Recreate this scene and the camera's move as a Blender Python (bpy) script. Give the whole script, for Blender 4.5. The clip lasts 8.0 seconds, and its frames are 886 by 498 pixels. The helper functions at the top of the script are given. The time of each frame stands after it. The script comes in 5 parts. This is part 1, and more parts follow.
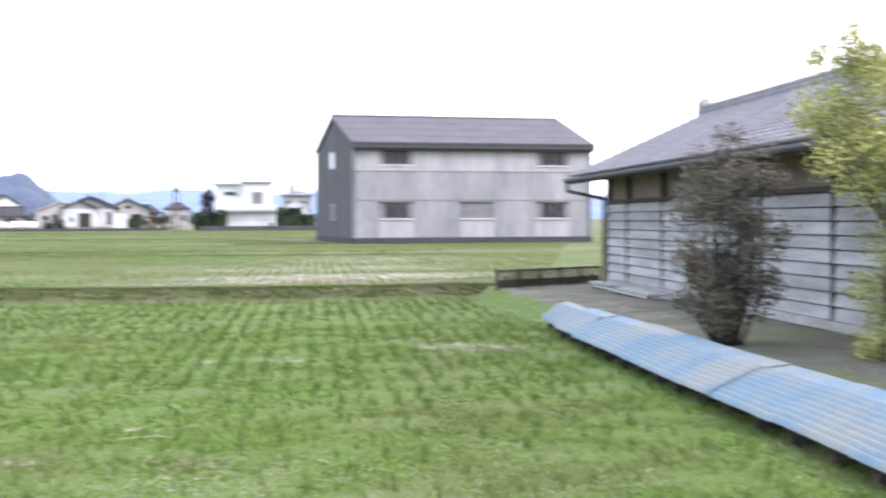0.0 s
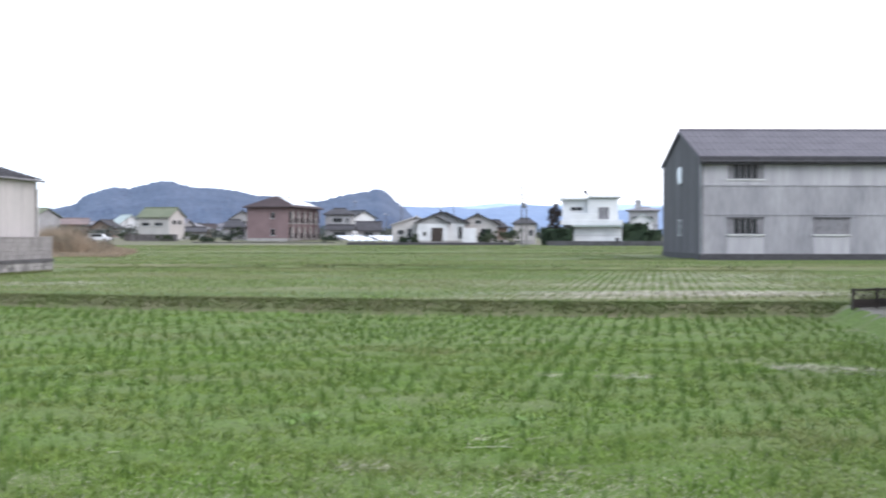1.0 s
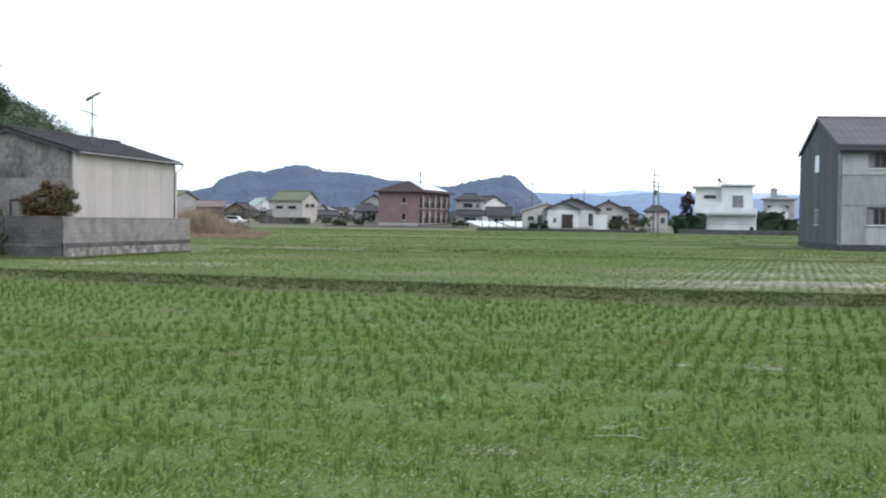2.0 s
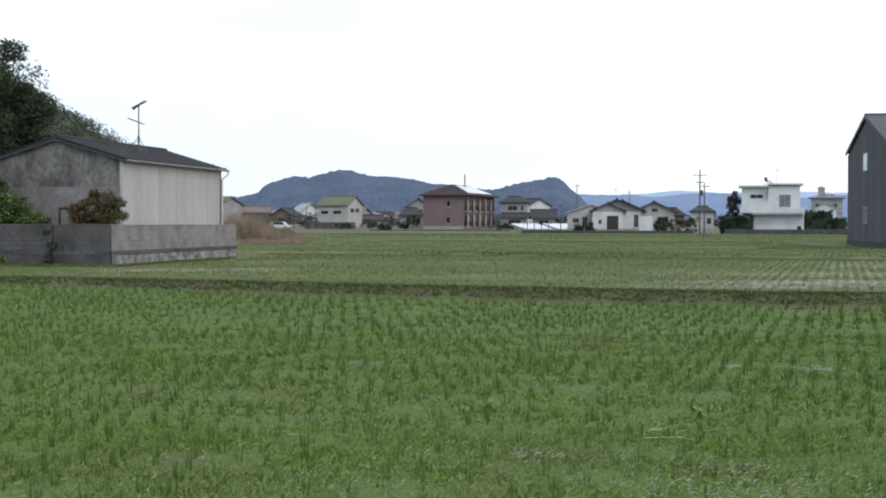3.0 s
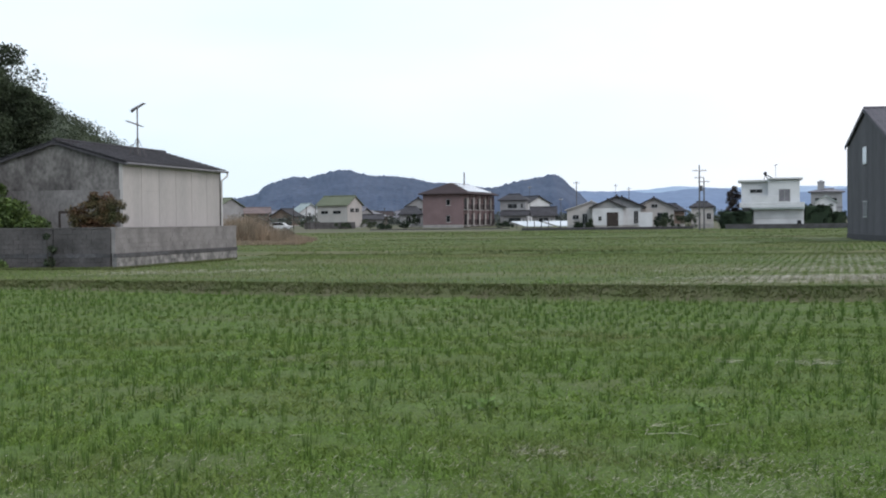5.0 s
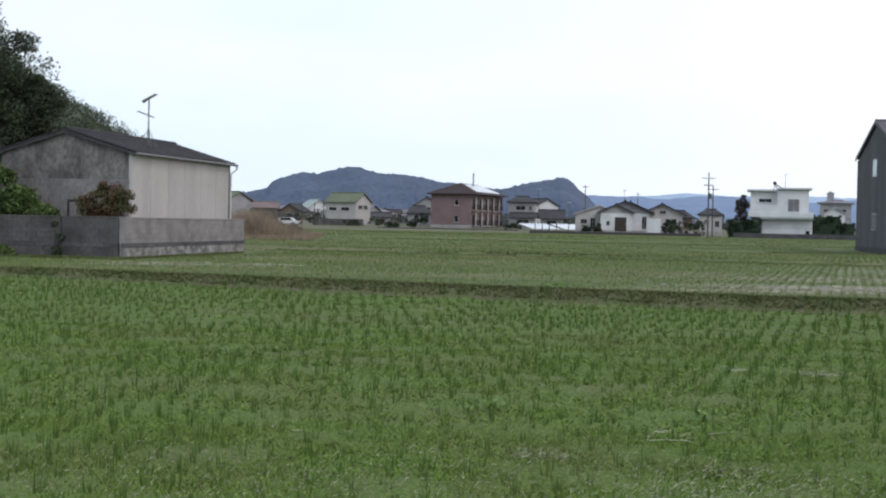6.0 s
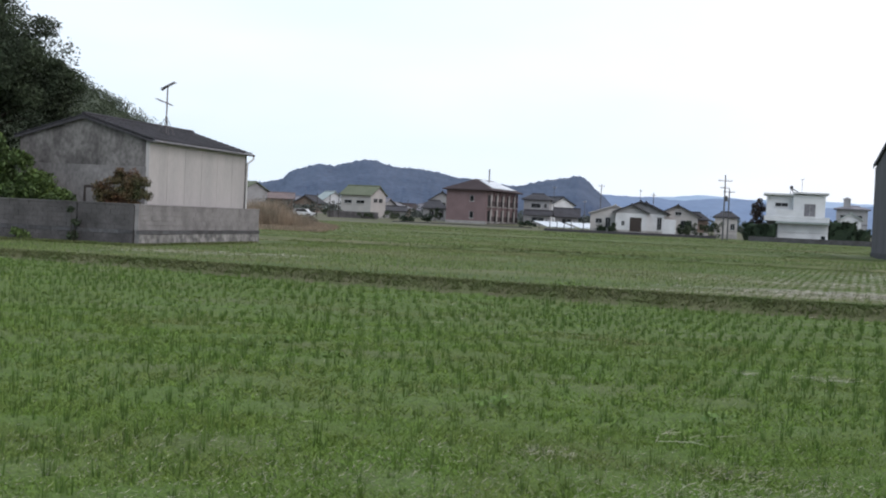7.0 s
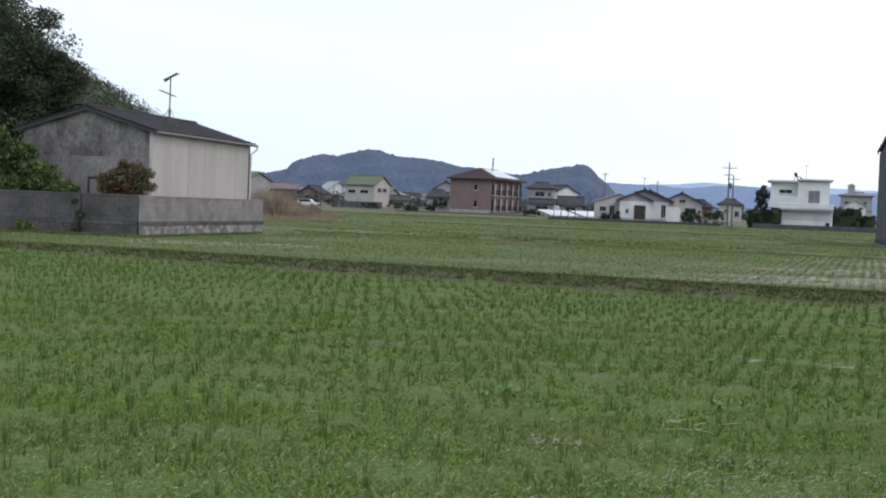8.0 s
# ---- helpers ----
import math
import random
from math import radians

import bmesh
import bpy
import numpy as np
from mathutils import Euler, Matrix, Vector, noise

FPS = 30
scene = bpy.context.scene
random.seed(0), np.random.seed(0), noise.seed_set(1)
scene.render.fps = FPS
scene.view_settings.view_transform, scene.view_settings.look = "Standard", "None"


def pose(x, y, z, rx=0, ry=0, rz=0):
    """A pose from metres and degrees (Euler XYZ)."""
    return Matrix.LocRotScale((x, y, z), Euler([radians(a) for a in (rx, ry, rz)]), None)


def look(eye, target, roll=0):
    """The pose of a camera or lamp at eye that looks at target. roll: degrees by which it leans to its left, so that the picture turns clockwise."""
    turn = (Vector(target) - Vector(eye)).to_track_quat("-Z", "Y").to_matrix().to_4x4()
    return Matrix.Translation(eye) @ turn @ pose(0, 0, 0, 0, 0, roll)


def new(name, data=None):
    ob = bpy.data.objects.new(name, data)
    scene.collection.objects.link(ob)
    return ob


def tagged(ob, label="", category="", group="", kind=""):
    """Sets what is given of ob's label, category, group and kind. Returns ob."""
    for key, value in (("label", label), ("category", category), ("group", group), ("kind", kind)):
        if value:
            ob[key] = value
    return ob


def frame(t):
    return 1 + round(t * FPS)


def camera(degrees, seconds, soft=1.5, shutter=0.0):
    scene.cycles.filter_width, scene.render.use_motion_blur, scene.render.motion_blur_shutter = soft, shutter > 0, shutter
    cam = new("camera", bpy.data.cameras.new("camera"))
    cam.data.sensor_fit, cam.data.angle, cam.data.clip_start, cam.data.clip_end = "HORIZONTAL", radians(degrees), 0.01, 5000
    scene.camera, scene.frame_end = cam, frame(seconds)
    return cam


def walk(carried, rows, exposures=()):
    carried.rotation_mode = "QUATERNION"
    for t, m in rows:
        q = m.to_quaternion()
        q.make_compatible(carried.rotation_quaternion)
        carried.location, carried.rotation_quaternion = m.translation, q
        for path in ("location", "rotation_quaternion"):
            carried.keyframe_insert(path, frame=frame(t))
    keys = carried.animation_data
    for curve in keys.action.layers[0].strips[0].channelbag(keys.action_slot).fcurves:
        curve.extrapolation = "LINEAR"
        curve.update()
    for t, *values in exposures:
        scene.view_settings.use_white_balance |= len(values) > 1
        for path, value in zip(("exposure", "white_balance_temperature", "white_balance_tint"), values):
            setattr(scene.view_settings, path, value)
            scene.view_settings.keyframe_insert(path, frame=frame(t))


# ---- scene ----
cam = camera(36.84, 8.0, soft=2.0, shutter=0.5)
EYE = (0.0, 0.0, 2.0)
TURNS = (
    (0.0, -22.595, -1.250, -0.200),
    (0.2, -19.370, -0.950, 0.020),
    (0.5, -14.350, -0.575, 0.520),
    (0.7, -11.045, -0.480, 0.180),
    (1.0, -7.785, -0.580, 0.080),
    (1.5, -3.760, -0.632, 0.270),
    (2.0, -2.208, -1.236, 0.835),
    (2.2, -1.404, -1.173, 1.000),
    (3.3, -0.079, -1.067, 0.011),
    (3.5, -0.000, -1.022, -0.000),
    (4.0, 0.055, -1.009, -0.410),
    (4.5, -0.173, -1.059, -0.465),
    (4.7, -0.254, -1.156, -0.608),
    (5.8, -0.154, -1.173, -0.282),
    (6.0, 0.053, -1.179, 1.145),
    (6.5, 0.327, -1.289, 2.612),
    (7.0, 0.650, -1.403, 2.687),
    (7.5, 0.673, -1.652, 2.391),
    (8.0, 0.810, -1.874, 2.282),
)
walk(cam, [(t, pose(*EYE, 90 + pitch, 0, yaw) @ pose(0, 0, 0, 0, 0, roll)) for t, yaw, pitch, roll in TURNS],
     exposures=((0.0, 1.35, 6350, 22), (0.5, 1.1, 6250, 20), (1.0, 0.79, 6150, 17), (1.5, 0.58, 6200, 14), (2.0, 0.42, 6250, 12), (2.2, 0.33, 6250, 12),
                (3.3, -0.02, 6250, 13), (4.5, -0.08, 6250, 13), (6.0, -0.12, 6250, 14), (8.0, -0.08, 6250, 15)))

# ---- sky and sun: bright overcast ----
world = bpy.data.worlds.new("overcast_sky")
scene.world = world
world.use_nodes = True
wn, wl = world.node_tree.nodes, world.node_tree.links
bg = wn["Background"]
sky = wn.new("ShaderNodeTexSky")
sky.sky_type, sky.sun_disc = "NISHITA", False
sky.sun_elevation, sky.sun_rotation = radians(42), radians(150)
sky.air_density, sky.dust_density = 1.0, 3.0
wtc = wn.new("ShaderNodeTexCoord")
wmap = wn.new("ShaderNodeMapping")
wmap.inputs["Scale"].default_value = (1.2, 1.2, 4.0)
wnoise = wn.new("ShaderNodeTexNoise")
wnoise.inputs["Scale"].default_value, wnoise.inputs["Detail"].default_value = 1.6, 4.0
wramp = wn.new("ShaderNodeValToRGB")
wramp.color_ramp.elements[0].position, wramp.color_ramp.elements[0].color = 0.38, (0.72, 0.87, 0.95, 1)
wramp.color_ramp.elements[1].position, wramp.color_ramp.elements[1].color = 0.64, (1.0, 1.0, 1.0, 1)
wmix = wn.new("ShaderNodeMixRGB")
wmix.inputs["Fac"].default_value = 0.95
wsc = wn.new("ShaderNodeMixRGB")
wsc.blend_type, wsc.inputs["Fac"].default_value = "MULTIPLY", 1.0
wsc.inputs["Color2"].default_value = (0.1, 0.1, 0.1, 1)
wl.new(wtc.outputs["Generated"], wmap.inputs["Vector"])
wl.new(wmap.outputs["Vector"], wnoise.inputs["Vector"])
# the cloud is thinner, and the sky bluer, towards -x
wsep = wn.new("ShaderNodeSeparateXYZ")
wthin = wn.new("ShaderNodeMath")
wthin.operation = "MULTIPLY_ADD"
wthin.inputs[1].default_value = 0.35
wl.new(wtc.outputs["Generated"], wsep.inputs["Vector"])
wl.new(wsep.outputs["X"], wthin.inputs[0])
wsoft = wn.new("ShaderNodeMath")
wsoft.operation = "MULTIPLY_ADD"
wsoft.inputs[1].default_value, wsoft.inputs[2].default_value = 0.45, 0.28
wl.new(wnoise.outputs["Fac"], wsoft.inputs[0])
wl.new(wsoft.outputs["Value"], wthin.inputs[2])
wl.new(wthin.outputs["Value"], wramp.inputs["Fac"])
wl.new(sky.outputs["Color"], wsc.inputs["Color1"])
wl.new(wsc.outputs["Color"], wmix.inputs["Color1"])
wl.new(wramp.outputs["Color"], wmix.inputs["Color2"])
wl.new(wmix.outputs["Color"], bg.inputs["Color"])
bg.inputs["Strength"].default_value = 1.22
sun = new("sun", bpy.data.lights.new("sun", "SUN"))
sun.data.energy, sun.data.angle, sun.data.color = 0.9, radians(25), (1.0, 0.97, 0.93)
sun.matrix_world = look((60, -90, 90), (0, 0, 0))


# ---- materials ----
def mat(name, base, rough=0.85, second=None, scale=3.0, fine=40.0, bump=0.3, metal=0.0, vary=0.0, island=False, stretch=(1, 1, 1),
        fine_amount=0.25, low=0.35, high=0.65, third=None, third_scale=0.3, spec=0.3):
    """A two-scale surface: base and second colours mixed by broad noise, darkened and lightened by fine grain, with bump."""
    m = bpy.data.materials.new(name)
    m.use_nodes = True
    n, l = m.node_tree.nodes, m.node_tree.links
    b = n["Principled BSDF"]
    b.inputs["Roughness"].default_value, b.inputs["Metallic"].default_value = rough, metal
    b.inputs["Specular IOR Level"].default_value = spec
    geo = n.new("ShaderNodeNewGeometry")
    mp = n.new("ShaderNodeMapping")
    mp.inputs["Scale"].default_value = stretch
    l.new(geo.outputs["Position"], mp.inputs["Vector"])

    def noise_at(s, detail):
        t = n.new("ShaderNodeTexNoise")
        t.inputs["Scale"].default_value, t.inputs["Detail"].default_value = s, detail
        l.new(mp.outputs["Vector"], t.inputs["Vector"])
        return t.outputs["Fac"]

    def ramp(fac, lo, hi):
        r = n.new("ShaderNodeMapRange")
        r.inputs["From Min"].default_value, r.inputs["From Max"].default_value = lo, hi
        l.new(fac, r.inputs["Value"])
        return r.outputs["Result"]

    def mix(fac, a, c, kind="MIX"):
        x = n.new("ShaderNodeMixRGB")
        x.blend_type = kind
        for key, v in (("Fac", fac), ("Color1", a), ("Color2", c)):
            if isinstance(v, (tuple, float)):
                x.inputs[key].default_value = v if isinstance(v, float) else (*v, 1)
            else:
                l.new(v, x.inputs[key])
        return x.outputs["Color"]
    col = mix(ramp(noise_at(scale, 5), low, high), base, second or tuple(c * 0.75 for c in base))
    if third:
        col = mix(ramp(noise_at(third_scale, 3), 0.48, 0.66), col, third)
    grain = noise_at(fine, 3)
    g = n.new("ShaderNodeMapRange")
    g.inputs["From Min"].default_value, g.inputs["From Max"].default_value = 0.3, 0.7
    g.inputs["To Min"].default_value, g.inputs["To Max"].default_value = 1 - fine_amount, 1 + fine_amount
    l.new(grain, g.inputs["Value"])
    col = mix(1.0, col, g.outputs["Result"], "MULTIPLY")
    if vary or island:
        if island:
            src = geo.outputs["Random Per Island"]
        else:
            src = n.new("ShaderNodeObjectInfo").outputs["Random"]
        v = n.new("ShaderNodeMapRange")
        v.inputs["To Min"].default_value, v.inputs["To Max"].default_value = 1 - (vary or 0.3), 1 + (vary or 0.3)
        l.new(src, v.inputs["Value"])
        col = mix(1.0, col, v.outputs["Result"], "MULTIPLY")
    l.new(col, b.inputs["Base Color"])
    if bump:
        bp = n.new("ShaderNodeBump")
        bp.inputs["Strength"].default_value, bp.inputs["Distance"].default_value = bump, 0.02
        l.new(grain, bp.inputs["Height"])
        l.new(bp.outputs["Normal"], b.inputs["Normal"])
    return m


def leaf_mat(name, base, second, third=None, third_scale=0.3, scale=0.8, vary=0.35, rough=0.6):
    m = mat(name, base, rough, second, scale=scale, fine=25, bump=0, vary=vary, island=True, third=third, third_scale=third_scale)
    m.node_tree.nodes["Principled BSDF"].inputs["Subsurface Weight"].default_value = 0.0
    return m


M = {
    "field": mat("field_soil_and_weeds", (0.076, 0.126, 0.023), 0.95, (0.086, 0.126, 0.029), scale=0.9, fine=22, bump=0.7, fine_amount=0.45, third=(0.096, 0.120, 0.040), third_scale=0.35),
    "far_field": mat("far_field_grass", (0.060, 0.098, 0.020), 0.95, (0.092, 0.116, 0.035), scale=0.5, fine=5, bump=0.5, stretch=(0.10, 1.0, 1), fine_amount=0.35, third=(0.126, 0.130, 0.060), third_scale=0.22),
    "bund": mat("bund_earth", (0.106, 0.100, 0.056), 0.95, (0.090, 0.110, 0.042), scale=1.4, fine=14, bump=0.6, fine_amount=0.35),
    "yard": mat("yard_gravel", (0.165, 0.150, 0.135), 0.95, (0.10, 0.095, 0.075), scale=0.8, fine=30, bump=0.9, fine_amount=0.4, third=(0.11, 0.12, 0.065), third_scale=0.6),
    "land": mat("open_land", (0.09, 0.10, 0.05), 0.95, (0.13, 0.12, 0.08), scale=0.05, fine=1.5, bump=0.2),
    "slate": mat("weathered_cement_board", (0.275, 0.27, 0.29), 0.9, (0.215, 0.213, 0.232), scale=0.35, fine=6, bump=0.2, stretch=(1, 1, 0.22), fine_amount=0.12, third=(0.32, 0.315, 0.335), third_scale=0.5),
    "slate_pale": mat("rain_washed_cement_board", (0.385, 0.378, 0.40), 0.9, (0.295, 0.29, 0.312), scale=1.3, fine=7, bump=0.2, stretch=(1, 1, 0.10), fine_amount=0.10),
    "block_dirty": mat("dirty_concrete_block", (0.122, 0.115, 0.117), 0.95, (0.060, 0.057, 0.058), scale=0.9, fine=18, bump=0.5, vary=0.06, fine_amount=0.2),
    # darker copy of the cement board, with the side walls' shade in its colour
    "slate_side_shade": mat("weathered_shaded_side_board", (0.115, 0.108, 0.12), 0.9, (0.085, 0.08, 0.09), scale=0.5, fine=8, bump=0.2, stretch=(1, 1, 0.15), fine_amount=0.18),
    "slate_roof": mat("grey_corrugated_roof", (0.115, 0.108, 0.125), 0.85, (0.09, 0.085, 0.10), scale=0.6, fine=8, bump=0.2, fine_amount=0.12),
    "dark_trim": mat("dark_trim", (0.06, 0.058, 0.065), 0.8, fine=10, bump=0.1),
    "white_trim": mat("white_trim", (0.62, 0.62, 0.62), 0.6, (0.5, 0.5, 0.5), fine=10, bump=0.05, fine_amount=0.08),
    "glass": mat("dark_window_glass", (0.014, 0.015, 0.017), 0.2, (0.02, 0.022, 0.024), scale=1, fine=2, bump=0.0, spec=0.25),
    "pane_pale": mat("pale_window_board", (0.20, 0.195, 0.21), 0.6, (0.15, 0.15, 0.165), scale=2, fine=4, bump=0, spec=0.2),
    "shutter": mat("grey_shutter_board", (0.19, 0.183, 0.198), 0.7, (0.15, 0.147, 0.16), scale=2, fine=4, bump=0, spec=0.2),
    "alu": mat("aluminium_frame", (0.42, 0.42, 0.43), 0.45, fine=20, metal=0.6, bump=0, fine_amount=0.08),
    "block": mat("grey_concrete_block", (0.275, 0.262, 0.262), 0.95, (0.19, 0.18, 0.182), scale=1.1, fine=22, bump=0.5, vary=0.06, fine_amount=0.15),
    "block_dark": mat("dark_stained_footing", (0.10, 0.10, 0.108), 0.95, (0.07, 0.068, 0.07), scale=1.5, fine=14, bump=0.5, vary=0.2),
    "stone": mat("pale_footing_stone", (0.30, 0.29, 0.28), 0.95, (0.14, 0.14, 0.14), scale=3.0, fine=14, bump=0.6, vary=0.3),
    "mortar": mat("stained_mortar_render", (0.190, 0.180, 0.176), 0.95, (0.084, 0.079, 0.078), scale=1.3, fine=7, bump=0.3, stretch=(1, 1, 0.7), fine_amount=0.30, low=0.36, high=0.66, third=(0.115, 0.11, 0.107), third_scale=0.55),
    "render_low": mat("grey_lower_render", (0.215, 0.205, 0.203), 0.95, (0.150, 0.143, 0.142), scale=1.2, fine=9, bump=0.3, stretch=(1, 1, 0.6), fine_amount=0.2),
    "siding": mat("cream_wall_sheet", (0.455, 0.432, 0.425), 0.75, (0.385, 0.37, 0.365), scale=0.7, fine=14, bump=0.1, stretch=(1, 1, 0.25), fine_amount=0.07, vary=0.03),
    "tile_dark": mat("dark_roof_tile", (0.056, 0.055, 0.063), 0.8, (0.040, 0.038, 0.043), scale=0.8, fine=7, bump=0.4, vary=0.15, spec=0.2),
    "tile_grey": mat("grey_roof_tile", (0.195, 0.188, 0.218), 0.65, (0.15, 0.145, 0.168), scale=1.0, fine=9, bump=0.4, vary=0.14),
    "rust": mat("rusted_antenna_metal", (0.16, 0.155, 0.16), 0.6, (0.12, 0.10, 0.09), metal=0.4, bump=0.1),
    "board": mat("white_weathered_board", (0.37, 0.365, 0.385), 0.8, (0.25, 0.245, 0.25), scale=1.6, fine=16, bump=0.3, stretch=(0.4, 0.4, 3), vary=0.14, fine_amount=0.15),
    "brown_wall": mat("brown_upper_boarding", (0.235, 0.185, 0.165), 0.85, (0.165, 0.13, 0.115), scale=1.0, fine=10, bump=0.3),
    "dark_wood": mat("dark_wood", (0.055, 0.045, 0.04), 0.85, (0.04, 0.032, 0.03), scale=3, fine=30, bump=0.3),
    "blue": mat("faded_blue_corrugated_sheet", (0.115, 0.205, 0.295), 0.65, (0.185, 0.235, 0.275), scale=1.3, fine=12, bump=0.15, fine_amount=0.1, third=(0.225, 0.24, 0.245), third_scale=0.8, spec=0.25),
    "bark": mat("tree_bark", (0.10, 0.085, 0.07), 0.95, (0.06, 0.05, 0.042), scale=4, fine=30, bump=0.8),
    "rice": leaf_mat("rice_regrowth_leaf", (0.058, 0.112, 0.018), (0.074, 0.132, 0.022), third=(0.092, 0.136, 0.030), third_scale=0.14, scale=0.5),
    "weed": leaf_mat("low_weed_leaf", (0.114, 0.198, 0.027), (0.134, 0.196, 0.034), third=(0.140, 0.168, 0.048), third_scale=0.25, vary=0.3),
    "stubble": leaf_mat("stubble_leaf", (0.118, 0.180, 0.047), (0.150, 0.190, 0.064), third=(0.20, 0.205, 0.10), third_scale=0.12),
    "bund_grass": leaf_mat("bund_grass_leaf", (0.098, 0.134, 0.040), (0.130, 0.142, 0.060)),
    "straw": leaf_mat("dry_straw", (0.46, 0.43, 0.35), (0.32, 0.30, 0.24), vary=0.3),
    "reed": leaf_mat("dead_reed", (0.30, 0.225, 0.16), (0.20, 0.165, 0.12), vary=0.3),
    "leaf_dark": leaf_mat("dark_tree_leaf", (0.050, 0.068, 0.036), (0.032, 0.045, 0.026), vary=0.45, rough=0.8),
    "leaf_hill": leaf_mat("hill_wood_leaf", (0.064, 0.082, 0.047), (0.042, 0.056, 0.036), scale=0.12, vary=0.25, rough=0.9),
    "leaf_green": leaf_mat("fresh_bush_leaf", (0.105, 0.158, 0.038), (0.050, 0.080, 0.026), vary=0.5),
    "leaf_red": leaf_mat("reddish_shrub_leaf", (0.122, 0.058, 0.034), (0.056, 0.074, 0.032), scale=1.1, vary=0.5),
    "leaf_yellow": leaf_mat("yellow_green_leaf", (0.40, 0.385, 0.13), (0.25, 0.275, 0.09), scale=1.5, vary=0.4),
    "leaf_brown": leaf_mat("brown_shrub_leaf", (0.15, 0.12, 0.09), (0.085, 0.085, 0.065), scale=1.5, vary=0.4),
    "hedge": leaf_mat("clipped_hedge_leaf", (0.024, 0.042, 0.022), (0.016, 0.028, 0.016), vary=0.35, rough=0.85),
    # the air's blue haze is mixed into the base colours of these three ranges
    "mountain": mat("haze_blue_wooded_mountain", (0.056, 0.080, 0.132), 0.95, (0.076, 0.102, 0.160), scale=0.02, fine=0.16, bump=0.6, fine_amount=0.20),
    "far_ridge": mat("far_haze_blue_ridge", (0.30, 0.40, 0.54), 0.95, (0.34, 0.43, 0.57), scale=0.004, fine=0.03, bump=0.1, fine_amount=0.05),
    "mid_ridge": mat("haze_blue_wooded_ridge", (0.155, 0.215, 0.335), 0.95, (0.185, 0.25, 0.375), scale=0.006, fine=0.05, bump=0.2, fine_amount=0.08),
    "roof_pink": mat("faded_red_roof", (0.20, 0.15, 0.145), 0.85, (0.15, 0.12, 0.12), scale=0.6, fine=6, bump=0.2, fine_amount=0.1),
    "roof_pale": mat("pale_grey_green_roof", (0.36, 0.41, 0.40), 0.8, (0.30, 0.34, 0.34), scale=0.6, fine=6, bump=0.1, fine_amount=0.06),
    "pink": mat("pink_brick_cladding", (0.205, 0.145, 0.150), 0.85, (0.175, 0.124, 0.128), scale=0.6, fine=8, bump=0.2, fine_amount=0.1),
    "white_wall": mat("white_wall", (0.63, 0.64, 0.66), 0.8, (0.53, 0.54, 0.56), scale=0.6, fine=8, bump=0.05, fine_amount=0.05),
    "cream_wall": mat("cream_wall", (0.47, 0.445, 0.43), 0.8, (0.41, 0.39, 0.38), scale=0.6, fine=8, bump=0.05, fine_amount=0.06),
    "grey_wall": mat("grey_wall", (0.33, 0.33, 0.34), 0.8, (0.27, 0.27, 0.28), scale=0.6, fine=8, bump=0.05, fine_amount=0.06),
    "brown_house": mat("brown_house_wall", (0.20, 0.15, 0.125), 0.8, (0.16, 0.125, 0.105), scale=0.6, fine=8, bump=0.05),
    "roof_green": mat("pale_green_roof", (0.150, 0.166, 0.115), 0.8, (0.125, 0.142, 0.095), scale=0.5, fine=6, bump=0.1, fine_amount=0.08, spec=0.2),
    "roof_brown": mat("brown_roof", (0.060, 0.045, 0.048), 0.85, (0.05, 0.038, 0.04), scale=0.5, fine=6, bump=0.2, fine_amount=0.1, spec=0.15),
    "solar": mat("pale_reflecting_panel", (0.62, 0.66, 0.72), 0.25, (0.55, 0.60, 0.66), scale=0.6, fine=3, bump=0.0, fine_amount=0.05, spec=0.6),
    "pole": mat("dark_weathered_pole", (0.12, 0.12, 0.125), 0.85, (0.09, 0.09, 0.095), fine=15, bump=0.1),
    "leaf_bright": leaf_mat("bright_weed_leaf", (0.135, 0.215, 0.055), (0.11, 0.18, 0.045), vary=0.3),
    "leaf_maroon": leaf_mat("dark_maroon_leaf", (0.088, 0.058, 0.052), (0.058, 0.048, 0.040), vary=0.4, rough=0.8),
    "leaf_far": leaf_mat("far_tree_leaf", (0.070, 0.082, 0.072), (0.048, 0.058, 0.052), scale=0.1, vary=0.4),
    "concrete": mat("pale_concrete", (0.36, 0.35, 0.34), 0.9, (0.28, 0.275, 0.27), scale=1.5, fine=20, bump=0.3),
}


# ---- builders ----
def link_mesh(name, verts, faces, material, parent=None, label="", smooth=False):
    me = bpy.data.meshes.new(name)
    me.from_pydata(verts, [], faces)
    me.update()
    for one in (material if isinstance(material, (list, tuple)) else [material]):
        me.materials.append(one)
    if smooth:
        me.polygons.foreach_set("use_smooth", [True] * len(me.polygons))
    ob = new(name, me)
    if parent:
        ob.parent = parent
    if label:
        tagged(ob, label)
    return ob


def part(name, bm, material, parent=None, label=""):
    bmesh.ops.recalc_face_normals(bm, faces=bm.faces)
    me = bpy.data.meshes.new(name)
    bm.to_mesh(me)
    bm.free()
    me.materials.append(material)
    ob = new(name, me)
    if parent:
        ob.parent = parent
    if label:
        tagged(ob, label)
    return ob


def box_into(bm, lo, hi, bevel=0.0):
    made = bmesh.ops.create_cube(bm, size=1.0, matrix=Matrix.LocRotScale([(a + b) / 2 for a, b in zip(lo, hi)], None, [b - a for a, b in zip(lo, hi)]))
    if bevel:
        edges = {e for v in made["verts"] for e in v.link_edges}
        bmesh.ops.bevel(bm, geom=list(edges), offset=bevel, segments=1, affect="EDGES")


def box(name, lo, hi, material, parent=None, label="", bevel=0.0):
    bm = bmesh.new()
    box_into(bm, lo, hi, bevel)
    return part(name, bm, material, parent, label)


